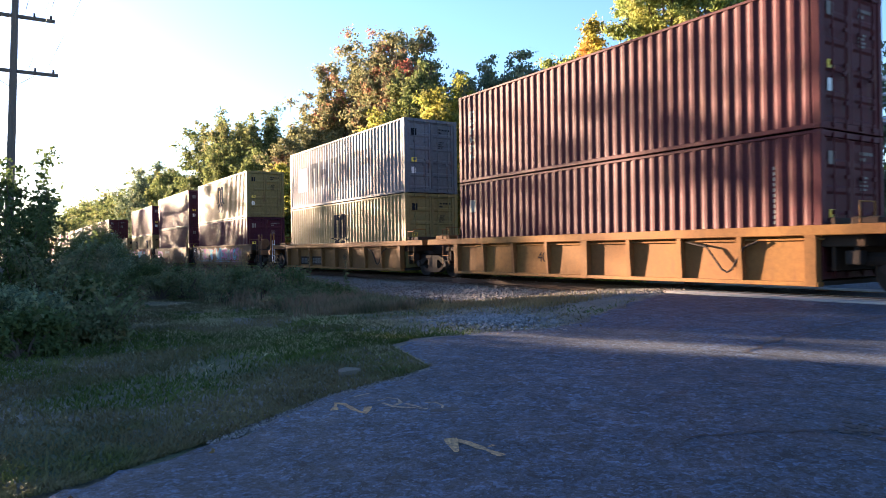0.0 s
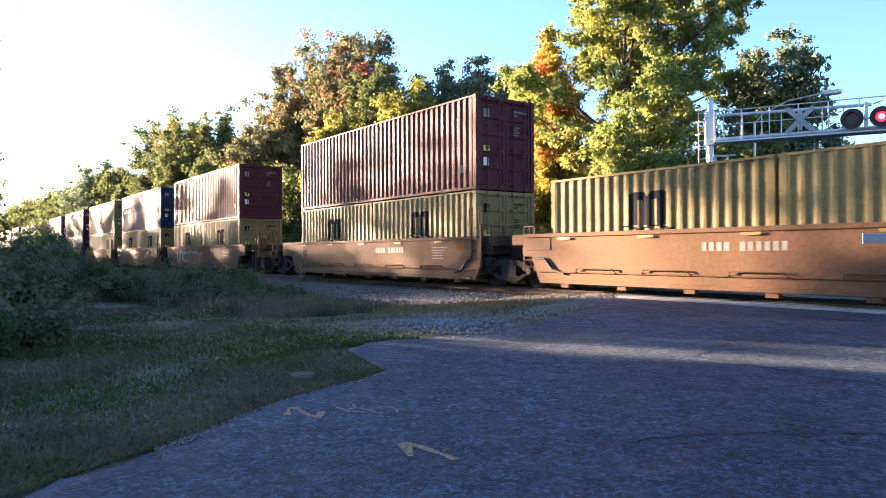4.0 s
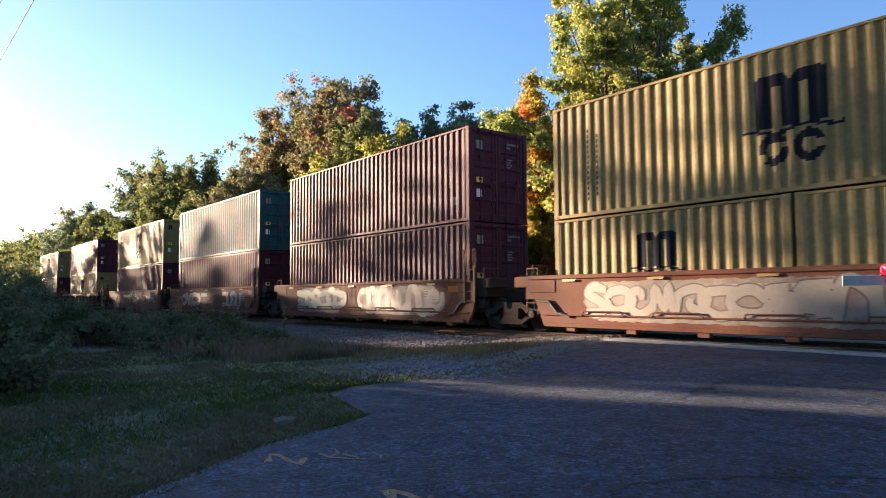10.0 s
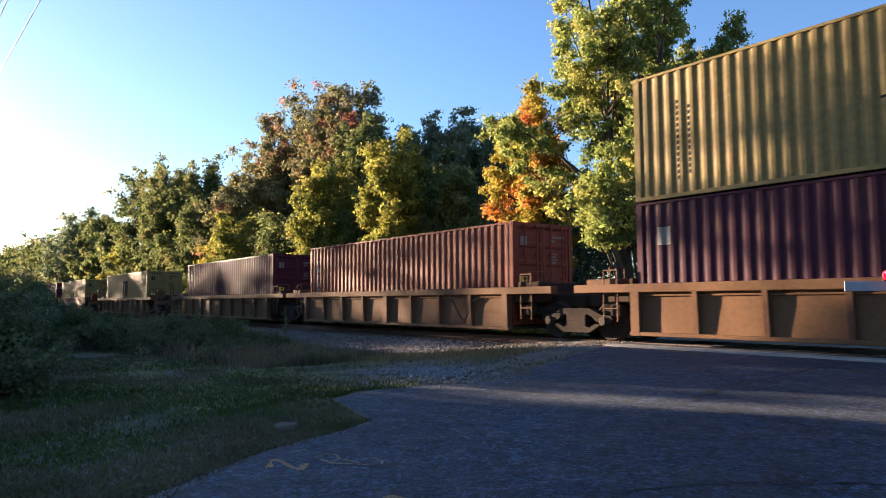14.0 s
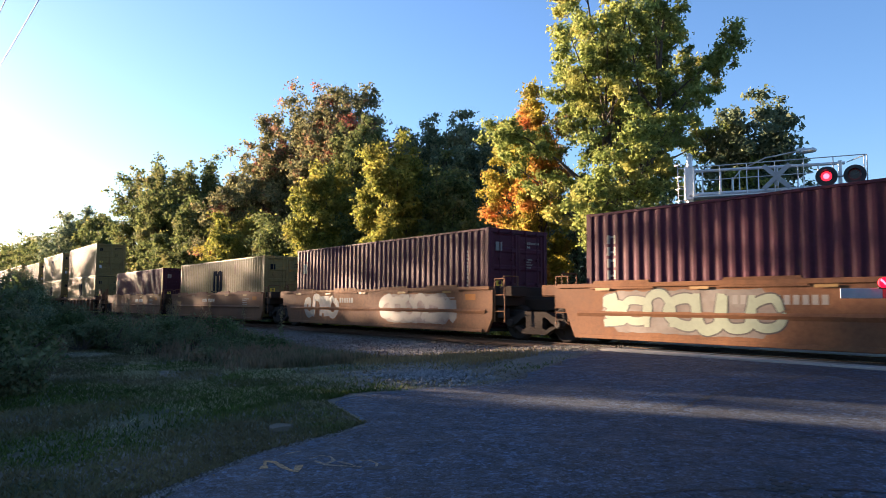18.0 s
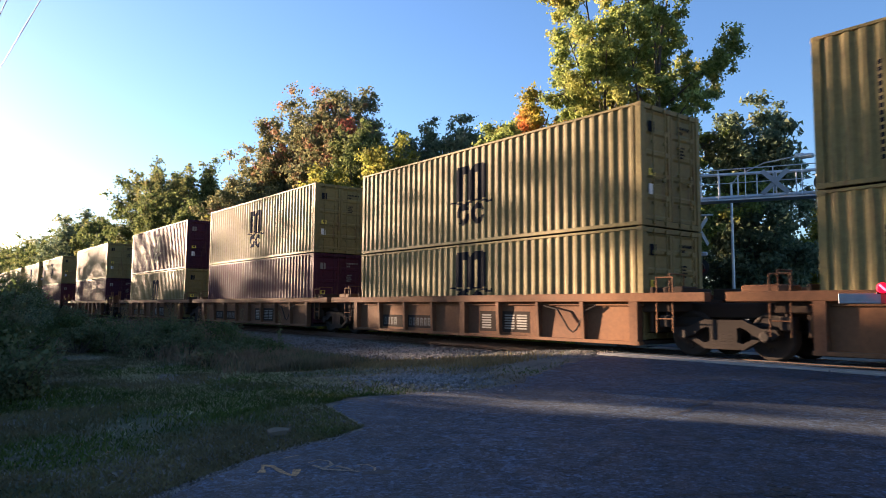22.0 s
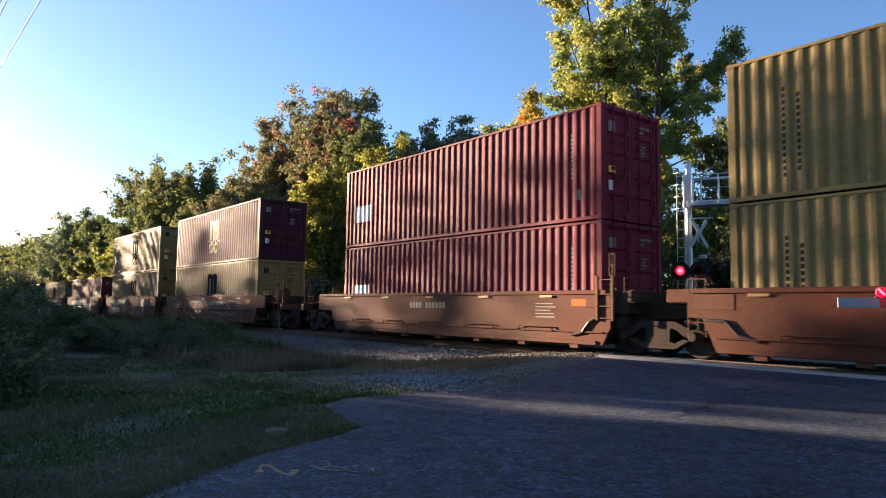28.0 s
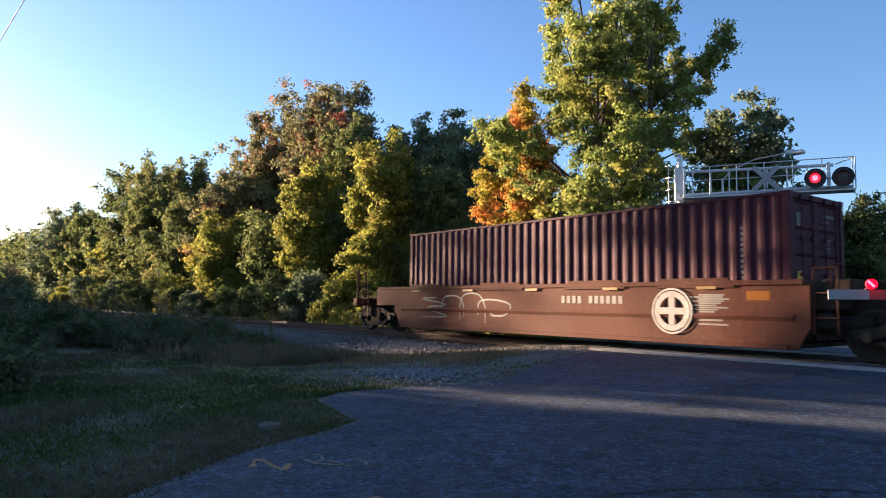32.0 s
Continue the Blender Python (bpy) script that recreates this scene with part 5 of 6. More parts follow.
def build_train():
    for i, (u, kind, paint_name, joints, lower, upper) in enumerate(CONSIST):
        cx = -u - 6.096
        mat = CAR[paint_name]
        gap = {"r": 3.75, "s": 3.4, "w": 3.6}[kind]
        if kind == "r":
            car = ribbed_car(mat, joints[0], joints[1], gap, f"{CAR_WORDS[paint_name]} ribbed-side well car carrying containers on the track")
        else:
            car = smooth_car(mat, joints[0], joints[1], gap, f"{CAR_WORDS[paint_name]} plate-sided well car carrying containers on the track")
            car_marks(car, i)
        if kind == "r":
            ribbed_marks(car, i)
        MOVING.append((car, cx, 0.0))
        length, low_h = (12.192, 2.896) if len(lower) == 1 else (6.058, 2.591)
        if u == 497.9:
            low_h = 2.591
        for k, colour in enumerate(lower):
            box = container(colour, length, low_h, marks_for(colour, False, i), f"{COLOUR_WORDS[colour]} corrugated steel {'forty' if length > 7 else 'twenty'}-foot container sitting in a well car")
            MOVING.append((box, cx if length > 7 else cx + (3.065 if k == 0 else -3.065), 0.32))
        if upper:
            box = container(upper, 12.192, 2.896, marks_for(upper, True, i + 1), f"{COLOUR_WORDS[upper]} corrugated steel forty-foot container stacked on the lower load")
            MOVING.append((box, cx, 0.335 + low_h))
        for j, x0, x1, fill, line in SPRAYED:
            if j == i:
                graffiti(car, x0, x1, 0.36, 1.34, SPRAY[fill], SPRAY[line], i * 7 + int(x0 * 10), many=i in (2, 4, 36))
        if i in (2, 9, 10):
            tonnage_panel(car)
        if i == 8:
            owner_blocks(car)
        if i in FORTY:
            number_part(car, "40", FORTY[i], -1.337 if kind == "r" else -1.437, 0.62 if kind == "r" else 0.9, 0.4, NAVY)
        if i in (39, 40, 42):
            disc_mark(car, 3.7)
    for ob, x, z in MOVING:
        ob.matrix_basis = pose(x, 0, z)


build_train()


# ---- trees, shrubs and grass ----
LEAF = {
    "green": leaf_surface("green_leaves", (0.053, 0.081, 0.031), (0.191, 0.216, 0.073), (0.235, 0.219, 0.080), 0.16, 0.46),
    "gold_green": leaf_surface("yellowing_green_leaves", (0.098, 0.123, 0.028), (0.320, 0.312, 0.062), (0.369, 0.305, 0.062), 0.2, 0.47),
    "orange": leaf_surface("orange_and_yellow_leaves", (0.197, 0.195, 0.034), (0.436, 0.361, 0.062), (0.563, 0.217, 0.062), 0.26, 0.46),
    "rusty": leaf_surface("rusty_red_and_green_leaves", (0.088, 0.104, 0.052), (0.28, 0.262, 0.12), (0.38, 0.14, 0.1), 0.14, 0.4),
    "blue_green": leaf_surface("dull_green_leaves", (0.064, 0.101, 0.065), (0.235, 0.278, 0.153), (0.267, 0.260, 0.142), 0.12, 0.44),
    "maple": leaf_surface("olive_maple_leaves", (0.095, 0.138, 0.036), (0.325, 0.37, 0.105), (0.4, 0.375, 0.1), 0.2, 0.48),
    "weed": leaf_surface("grey_green_weed_leaves", (0.08, 0.115, 0.055), (0.16, 0.17, 0.085), (0.18, 0.135, 0.085), 0.25, 0.35),
    "dark": leaf_surface("dark_shrub_leaves", (0.045, 0.075, 0.028), (0.09, 0.12, 0.042), (0.12, 0.11, 0.045), 0.2, 0.35),
}


def leaves_mesh(name, centres, radii, per, size, material, rng, flat=0.75):
    """Leaf blades on the shells of many clumps."""
    k = len(centres)
    w = radii ** 2
    idx = rng.choice(k, size=per, p=w / w.sum())
    d = rng.normal(size=(per, 3))
    d *= np.minimum(1.0, 1.9 / np.linalg.norm(d, axis=1, keepdims=True))
    p = centres[idx] + d * (radii[idx] * rng.uniform(0.25, 0.8, per))[:, None] * np.array([1, 1, flat])
    d /= np.linalg.norm(d, axis=1, keepdims=True)
    nrm = d * 0.6 + rng.normal(size=(per, 3)) * 0.7 + np.array([0, 0, 0.35])
    nrm /= np.linalg.norm(nrm, axis=1, keepdims=True)
    t = np.cross(nrm, rng.normal(size=(per, 3)))
    t /= np.linalg.norm(t, axis=1, keepdims=True)
    b = np.cross(nrm, t)
    s = (size * rng.uniform(0.6, 1.35, per))[:, None]
    v = np.stack([p - t * s, p + t * s * 0.7 + b * s * 0.62, p + t * s * 0.7 - b * s * 0.62], 1).reshape(-1, 3)
    f = np.arange(3 * per).reshape(-1, 3)
    return fast_mesh(name, v, f, material)


def tree(x, y, height, width, leaf, label, seed, count, size=0.17, base=0.22, trunks=1, clump=0.85, bulk=1.0, lean=0.0):
    rng = np.random.default_rng(seed)
    z0 = ground_height(x, y) - 0.1
    t = root("tree", pose(x, y, z0))
    tagged(t, label, "tree", "trees behind the track" if y > 0 else "trees beside the road")
    hb = height * base
    s = Shape()
    cs, rs = [], []
    per_trunk = max(10, int((20 + width * 2.4) * min(1.0, bulk * 1.2) / trunks))
    for k in range(trunks):
        a0 = 6.28 * k / trunks + seed
        sp = 0 if trunks == 1 else 0.35
        foot = Vector((math.cos(a0) * sp * 0.5, math.sin(a0) * sp * 0.5, -0.1))
        tip = Vector((math.cos(a0) * width * (0.05 if trunks == 1 else 0.2) + lean * height, math.sin(a0) * width * 0.12, height * 0.9))
        r0 = bulk * height * 0.016 * (1.2 if trunks == 1 else 0.9)
        m = 8
        line = [foot]
        for j in range(1, m + 1):
            q = foot.lerp(tip, j / m) + Vector((rng.uniform(-1, 1), rng.uniform(-1, 1), 0)) * 0.02 * height * (j / m)
            s.tube(line[-1], q, r0 * (1 - 0.88 * (j - 1) / m), r0 * (1 - 0.88 * j / m), 8, False)
            line.append(q)
        for i in range(per_trunk):
            u = (i + rng.uniform(0, 1)) / per_trunk
            z = hb + u * (height * 0.97 - hb)
            reach = math.sqrt(max(0.06, 1 - ((u - 0.42) / 0.63) ** 2)) * width / 2 * rng.uniform(0.55, 1.1)
            ang = a0 + 2.4 * i + rng.uniform(-0.5, 0.5)
            end = Vector((math.cos(ang) * reach + lean * z, math.sin(ang) * reach, z))
            at = max(1, min(m - 1, int(m * 0.72 * z / height)))
            st = line[at]
            mid = st.lerp(end, 0.5) + Vector((0, 0, rng.uniform(-0.01, 0.05) * height))
            rr = max(0.02, r0 * 0.32)
            s.tube(st, mid, rr, rr * 0.6, 5, False)
            s.tube(mid, end, rr * 0.6, rr * 0.2, 5, False)
            for j in range(int(14 + width * 0.8)):
                w = rng.uniform(0.28, 1.06)
                c = st.lerp(mid, w * 2) if w < 0.5 else mid.lerp(end, w * 2 - 1)
                c = c + Vector(rng.normal(size=3)) * width * (0.04 + 0.05 * (1 - w))
                rad = clump * rng.uniform(0.42, 0.85)
                if c.z > hb * 0.97:
                    cs.append(tuple(c))
                    rs.append(rad)
                    if j % 3 == 0:
                        s.tube(st.lerp(end, w), c, rr * 0.25, rr * 0.1, 4, False)
    cs, rs = np.array(cs), np.array(rs)
    part("trunk", s, BARK, t, smooth=True)
    part("crown", leaves_mesh("crown", cs, rs, int(count * (2.9 if x > -70 else 2.0)), size * (0.87 if x > -70 else 1.0), LEAF[leaf], rng, 0.75), None, t)
    return t


def build_trees():
    rng = random.Random(11)
    # (x, y, height, width, leaves, label, count, leaf size, foot of crown, trunks)
    rows = [
        (-18.0, 9.4, 16.6, 8.3, "maple", "tall spreading maple with yellowing green leaves", 41000, 0.095, 0.24, 3, 0.5),
        (-22.9, 8.6, 11.9, 3.9, "orange", "small maple turning orange and yellow", 21000, 0.095, 0.16, 2, 0.5),
        (-15.7, 15.5, 11.0, 4.6, "blue_green", "dense dark green tree behind the signal", 15000, 0.13, 0.2, 1, 0.65),
        (-13.2, 22.0, 6.9, 3.0, "green", "small green tree across the road", 9000, 0.12, 0.1, 1, 0.6),
        (-15.6, 23.0, 6.6, 3.2, "gold_green", "small yellow-green tree across the road", 9000, 0.13, 0.1, 1, 0.6),
        (-22.5, 20.5, 9.5, 7.5, "green", "thin green tree beyond the maple", 5200, 0.15, 0.05, 1, 0.8),
        (-28.5, 18.0, 9.0, 5.5, "blue_green", "thin dull green tree beyond the maple", 4200, 0.15, 0.05, 1, 0.8),
        (-45.8, 18.5, 16.6, 6.5, "blue_green", "tall dull green tree in the wood", 13000, 0.17, 0.15, 1, 0.8),
        (-42.0, 18.5, 16.5, 5.5, "blue_green", "tall dull green tree in the wood", 11000, 0.17, 0.15, 1, 0.8),
        (-38.6, 19.0, 15.6, 5.5, "blue_green", "tall dull green tree in the wood", 11000, 0.17, 0.15, 1, 0.8),
        (-35.0, 19.5, 13.2, 5.0, "blue_green", "dull green tree in the wood", 9000, 0.17, 0.15, 1, 0.8),
        (-32.4, 11.0, 10.4, 4.2, "green", "green tree at the wood's edge", 10000, 0.13, 0.1, 1, 0.65),
        (-35.0, 9.0, 11.9, 4.8, "gold_green", "yellow-green tree at the wood's edge", 16000, 0.13, 0.12, 2, 0.65),
        (-39.0, 10.5, 10.8, 4.5, "green", "green tree at the wood's edge", 11000, 0.14, 0.1, 1, 0.7),
        (-42.3, 8.5, 11.5, 3.9, "gold_green", "yellow-green tree at the wood's edge", 12000, 0.14, 0.3, 1, 0.7),
        (-50.4, 15.0, 20.7, 7.6, "rusty", "tall tree with rusty red and green crown", 14000, 0.17, 0.3, 2, 0.85),
        (-55.4, 15.5, 21.7, 8.0, "rusty", "tall tree with rusty red and green crown", 14000, 0.17, 0.3, 2, 0.85),
        (-62.0, 15.0, 21.2, 8.8, "rusty", "tall tree with rusty red and green crown", 14000, 0.18, 0.3, 2, 0.85),
        (-46.2, 13.0, 16.0, 6.0, "green", "green tree at the wood's edge", 12000, 0.16, 0.12, 1, 0.8),
        (-49.0, 9.0, 9.0, 5.5, "green", "green tree at the wood's edge", 11000, 0.15, 0.06, 1, 0.75),
        (-61.4, 9.5, 13.6, 5.4, "rusty", "tree with a reddening top at the wood's edge", 12000, 0.16, 0.1, 1, 0.8),
        (-56.6, 8.0, 9.2, 5.8, "gold_green", "yellow-green tree at the wood's edge", 12000, 0.16, 0.05, 1, 0.75),
        (-66.0, 15.0, 18.2, 7.0, "rusty", "tree with a rusty red crown in the wood", 10000, 0.18, 0.25, 1, 0.85),
        (-69.5, 9.0, 11.6, 6.0, "green", "green tree at the wood's edge", 10000, 0.17, 0.06, 1, 0.85),
        (-75.5, 11.0, 17.5, 7.0, "green", "broad green tree at the wood's edge", 15000, 0.18, 0.08, 1, 0.9),
        (-83.5, 10.0, 18.2, 8.5, "green", "broad green tree at the wood's edge", 15000, 0.19, 0.08, 1, 0.95),
        (-93.0, 10.0, 19.6, 7.8, "green", "broad green tree at the wood's edge", 13000, 0.2, 0.08, 1, 0.95),
        (-81.4, 22.0, 20.6, 9.0, "blue_green", "thin grey-green tree deep in the wood", 6000, 0.22, 0.3, 1, 1.0),
        (-66.0, 20.0, 17.4, 8.0, "blue_green", "tall tree deep in the wood", 9000, 0.22, 0.2, 1, 1.0),
        (-99.0, 8.5, 8.5, 7.0, "gold_green", "yellow-green tree at the wood's edge", 9000, 0.2, 0.06, 1, 0.9),
        (-108.6, 9.0, 12.0, 6.0, "green", "green tree at the wood's edge", 9000, 0.23, 0.06, 1, 1.0),
        (-118.5, 9.5, 16.2, 8.0, "green", "green tree at the wood's edge", 9000, 0.25, 0.06, 1, 1.0),
        (-131.0, 9.0, 17.6, 9.5, "blue_green", "dull green tree at the wood's edge", 9000, 0.26, 0.06, 1, 1.1),
        (-142.0, 9.0, 14.6, 10.0, "green", "green tree at the wood's edge", 8000, 0.3, 0.06, 1, 1.1),
        (-160.0, 9.0, 15.2, 11.0, "green", "green tree at the wood's edge", 8000, 0.32, 0.06, 1, 1.2),
        (-182.0, 9.0, 16.2, 12.0, "green", "green tree far along the line", 7000, 0.36, 0.06, 1, 1.3),
        (-210.0, 9.0, 16.0, 15.0, "green", "green tree far along the line", 7000, 0.42, 0.06, 1, 1.5),
        (-245.0, 9.0, 16.5, 17.0, "blue_green", "dull green tree far along the line", 6000, 0.5, 0.06, 1, 1.6),
        (-285.0, 7.0, 15.0, 20.0, "green", "green tree far along the line", 6000, 0.55, 0.06, 1, 1.8),
    ]
    for i, (x, y, h, w, leaf, label, count, size, base, trunks, clump) in enumerate(rows):
        tree(x, y, h, w * 1.2, leaf, label, 40 + i, count * 1.15, size, base, trunks, clump)
    # low growth along the wood's foot
    for i in range(30):
        x = -20 - i * 3.1 + rng.uniform(-1, 1)
        shrub(x, 5.2 + rng.uniform(-0.5, 1.5), rng.uniform(2.2, 4.6) if x < -30 else rng.uniform(1.6, 2.6), rng.uniform(3.0, 4.5), rng.choice(["green", "gold_green", "green", "blue_green"]), "leafy shrub at the foot of the wood", 200 + i, 6500, 0.105)
    # the wood behind, seen through gaps
    k = np.random.default_rng(5)
    n = 420
    cx = -39 - 245 * k.random(n) ** 1.4
    cs = np.stack([cx, 21 + 10 * k.random(n) + 0.02 * np.abs(cx), 0.5 + 9.0 * k.random(n)], 1)
    tagged(new("woodland", leaves_mesh("woodland", cs, k.uniform(1.6, 3.0, n), 80000, 0.3, LEAF["blue_green"], k)), "deep green wood behind the front trees", "woodland", kind="stuff")


def shrub(x, y, height, width, leaf, label, seed, count, size=0.08, group="shrubs"):
    rng = np.random.default_rng(seed)
    s = root("shrub", pose(x, y, ground_height(x, y) - 0.05))
    tagged(s, label, "shrub", group)
    n = int(10 + 5 * width * height)
    a, r, u = rng.uniform(0, 6.283, n), np.sqrt(rng.random(n)), rng.random(n)
    rad = rng.uniform(0.18, 0.42, n) * min(1.6, 0.5 + height * 0.22)
    cs = np.stack([np.cos(a) * r * width / 2 * np.sqrt(1 - u * u * 0.8), np.sin(a) * r * width / 2 * np.sqrt(1 - u * u * 0.8), 0.15 + u * (height - 0.3)], 1)
    st = Shape()
    for c in cs[: min(n, 16)]:
        c = Vector(c)
        q = c * 0.5 + Vector((rng.uniform(-0.1, 0.1), rng.uniform(-0.1, 0.1), 0))
        st.tube((c.x * 0.12, c.y * 0.12, 0), q, 0.03, 0.02, 5, False).tube(q, c, 0.02, 0.008, 5, False)
    tagged(part("brushwood", st, BARK, s), kind="stuff")
    part("foliage", leaves_mesh("foliage", cs, rad, count, size, LEAF[leaf], rng), None, s)
    return s


def blades(name, count, place, height, material, seed, width=0.012, lean=0.5):
    rng = np.random.default_rng(seed)
    p = np.array([place(rng) for _ in range(count)])
    h = height(p) * rng.uniform(0.5, 1.3, count)
    a = rng.uniform(0, 6.283, count)
    d = np.stack([np.cos(a), np.sin(a), 0 * a], 1)
    e = np.stack([-np.sin(a), np.cos(a), 0 * a], 1)
    w = (width * rng.uniform(0.6, 1.4, count))[:, None]
    k = (h * rng.uniform(0, lean, count))[:, None]
    up = np.array([0, 0, 1.0])
    v = np.stack([p - e * w, p + e * w, p + d * k * 0.35 + up * (h * 0.6)[:, None] + e * w * 0.7, p + d * k + up * h[:, None]], 1).reshape(-1, 3)
    f = np.arange(4 * count).reshape(-1, 4)
    return fast_mesh(name, v, f, material)


GRASS = leaf_surface("lawn_grass", (0.036, 0.062, 0.012), (0.082, 0.113, 0.028), (0.12, 0.106, 0.055), 0.35, 0.3)
DRY = leaf_surface("dry_tall_weeds", (0.065, 0.08, 0.042), (0.15, 0.14, 0.08), (0.22, 0.155, 0.1), 0.35, 0.3)
FALLEN = leaf_surface("dry_fallen_leaves", (0.10, 0.07, 0.035), (0.24, 0.18, 0.1), None, 0.3, 0.2)
PALE = leaf_surface("pale_dry_grass", (0.17, 0.172, 0.09), (0.36, 0.33, 0.2), None, 0.3, 0.3)
GOLDEN = leaf_surface("dry_golden_grass", (0.17, 0.13, 0.065), (0.26, 0.19, 0.09), None, 0.3, 0.35)


def build_grass():
    def lawn(rng):
        while True:
            y = rng.uniform(-16, -3.4)
            x = road_left(y) - 28 * rng.random() ** 1.7 - 0.02
            if x > -17 and rng.random() < 0.93 * smooth_step(-10.4, -7.6, y):
                continue
            if noise.noise((x * 0.45, y * 0.45, 4)) + 0.4 * rng.random() > -0.14 and x > -42:
                return x, y, ground_height(x, y)
    tagged(new("lawn", blades("lawn", 105000, lawn, lambda p: 0.045 + 0.02 * (p[:, 0] < -9), GRASS, 21, 0.009, 1.5)), "short rough grass on the verge", "grass", kind="stuff")

    def dry(rng):
        while True:
            x = rng.normal(-13.8, 4.2)
            y = rng.normal(-9.4, 1.15)
            if x < min(road_left(y) - 0.1, -8.3) and noise.noise((x * 0.5, y * 0.9, 8)) > -0.15:
                return x, y, ground_height(x, y)
    tagged(new("dry_grass", blades("dry_grass", 48000, dry, lambda p: 0.032 + 0 * p[:, 0], PALE, 25, 0.008, 2.6)), "pale dry mown grass on the verge", "grass", kind="stuff")

    litter = np.random.default_rng(29)
    spots = []
    while len(spots) < 2600:
        y = litter.uniform(-15, -2.6)
        x = road_left(y) + 0.6 - 14 * litter.random() ** 1.4
        if x < road_left(y) or litter.random() < 0.12:
            spots.append((x, y, (road_height(y) if x > road_left(y) else ground_height(x, y)) + 0.02))
    tagged(new("fallen_leaves", leaves_mesh("fallen_leaves", np.array(spots), np.full(len(spots), 0.02), 2600, 0.02, FALLEN, litter, 0.1)), "small dry leaves scattered over the verge", "leaves", kind="stuff")

    def weeds(rng):
        x = -15.0 - 45 * rng.random() ** 1.2
        y = rng.normal(-6.5, 0.75) - 0.03 * max(0, -x - 20)
        return x, y, ground_height(x, y)
    tagged(new("tall_weeds", blades("tall_weeds", 60000, weeds, lambda p: 0.22 + 0.5 * np.clip((-p[:, 0] - 14.5) / 7, 0, 1) * np.exp(-((p[:, 1] + 6.6) / 1.6) ** 2), DRY, 22, 0.012, 0.55)), "tall dry weeds between the lawn and the track", "weeds", kind="stuff")

    def rim(rng):
        x = -10.6 - 16 * rng.random() ** 1.2
        y = rng.normal(-4.9, 0.6) if x < -13.5 else rng.normal(-4.3, 0.7)
        return x, y, ground_height(x, y)
    tagged(new("golden_grass", blades("golden_grass", 9000, rim, lambda p: 0.12 + 0 * p[:, 0], GOLDEN, 23, 0.007, 0.8)), "thin golden grass along the ballast's foot", "grass", kind="stuff")
    # weedy clumps with stems
    rng = random.Random(31)
    for i in range(52):
        x = -17.5 - 32 * rng.random() ** 1.2
        y = -7.0 + rng.gauss(0, 0.8) - 0.04 * (-x - 14)
        shrub(x, y, rng.uniform(0.45, 0.95), rng.uniform(1.0, 2.0), rng.choice(["dark", "weed", "weed", "blue_green"]), "low weedy bush between lawn and track", 400 + i, 1100, 0.045, "weedy bushes")
    for i in range(34):
        x = -17.5 - 14 * rng.random()
        shrub(x, -6.9 + rng.gauss(0, 0.55) - 0.06 * (-x - 17), rng.uniform(0.7, 1.3) if x < -20 else rng.uniform(0.5, 0.8), rng.uniform(0.9, 1.6), rng.choice(["dark", "weed", "weed"]), "ragged weedy bush between lawn and track", 440 + i, 1500, 0.04, "weedy bushes")
    for i, (x, y, h) in enumerate(((-25.0, -9.8, 1.0), (-27.5, -9.6, 1.3), (-31.0, -9.2, 1.6), (-35.0, -9.6, 2.2))):
        shrub(x, y, h, 1.9, "dark" if i % 2 else "weed", "dark leafy bush beside the lawn", 520 + i, 5200, 0.045, "bushes beside the lawn")
    for i in range(44):
        x = -17.0 - 22 * rng.random()
        stalk(x, -6.6 + rng.gauss(0, 0.7) - 0.04 * (-x - 16), rng.uniform(1.1, 1.75), 450 + i)
    # the thicket along the lawn's far side
    for i, (x, y, h, w) in enumerate(((-12.6, -14.1, 0.8, 1.6), (-14.0, -13.1, 0.75, 1.5), (-14.6, -14.2, 1.1, 2.0), (-16.6, -13.2, 1.3, 2.2), (-18.2, -12.4, 1.5, 2.2), (-20.5, -13.4, 1.5, 2.4), (-22.5, -11.9, 1.6, 2.6), (-26.0, -12.0, 1.8, 2.6), (-29.5, -11.0, 2.1, 3.0), (-33.0, -11.0, 2.6, 3.6), (-38.0, -10.2, 3.2, 3.8), (-43.0, -9.7, 3.0, 4.0), (-49.0, -9.0, 2.8, 4.5), (-56.0, -8.5, 2.8, 5.0), (-64.0, -8.0, 3.0, 6.0), (-75.0, -8.0, 3.2, 7.0))):
        shrub(x, y, h, w, ("dark", "weed", "blue_green")[i % 3], "dark leafy bush beside the lawn", 500 + i, 6500, 0.045, "bushes beside the lawn")
    for i, (x, y, h, w, n) in enumerate(((-17.6, -13.9, 4.0, 1.7, 13), (-16.4, -14.0, 3.1, 1.5, 10), (-19.4, -13.7, 3.6, 1.6, 9), (-15.2, -13.6, 2.0, 1.7, 10), (-13.6, -12.7, 1.1, 1.5, 7), (-21.5, -12.6, 2.4, 1.8, 9), (-13.2, -13.7, 0.9, 1.3, 8))):
        sapling(x, y, h, w, n, 470 + i)


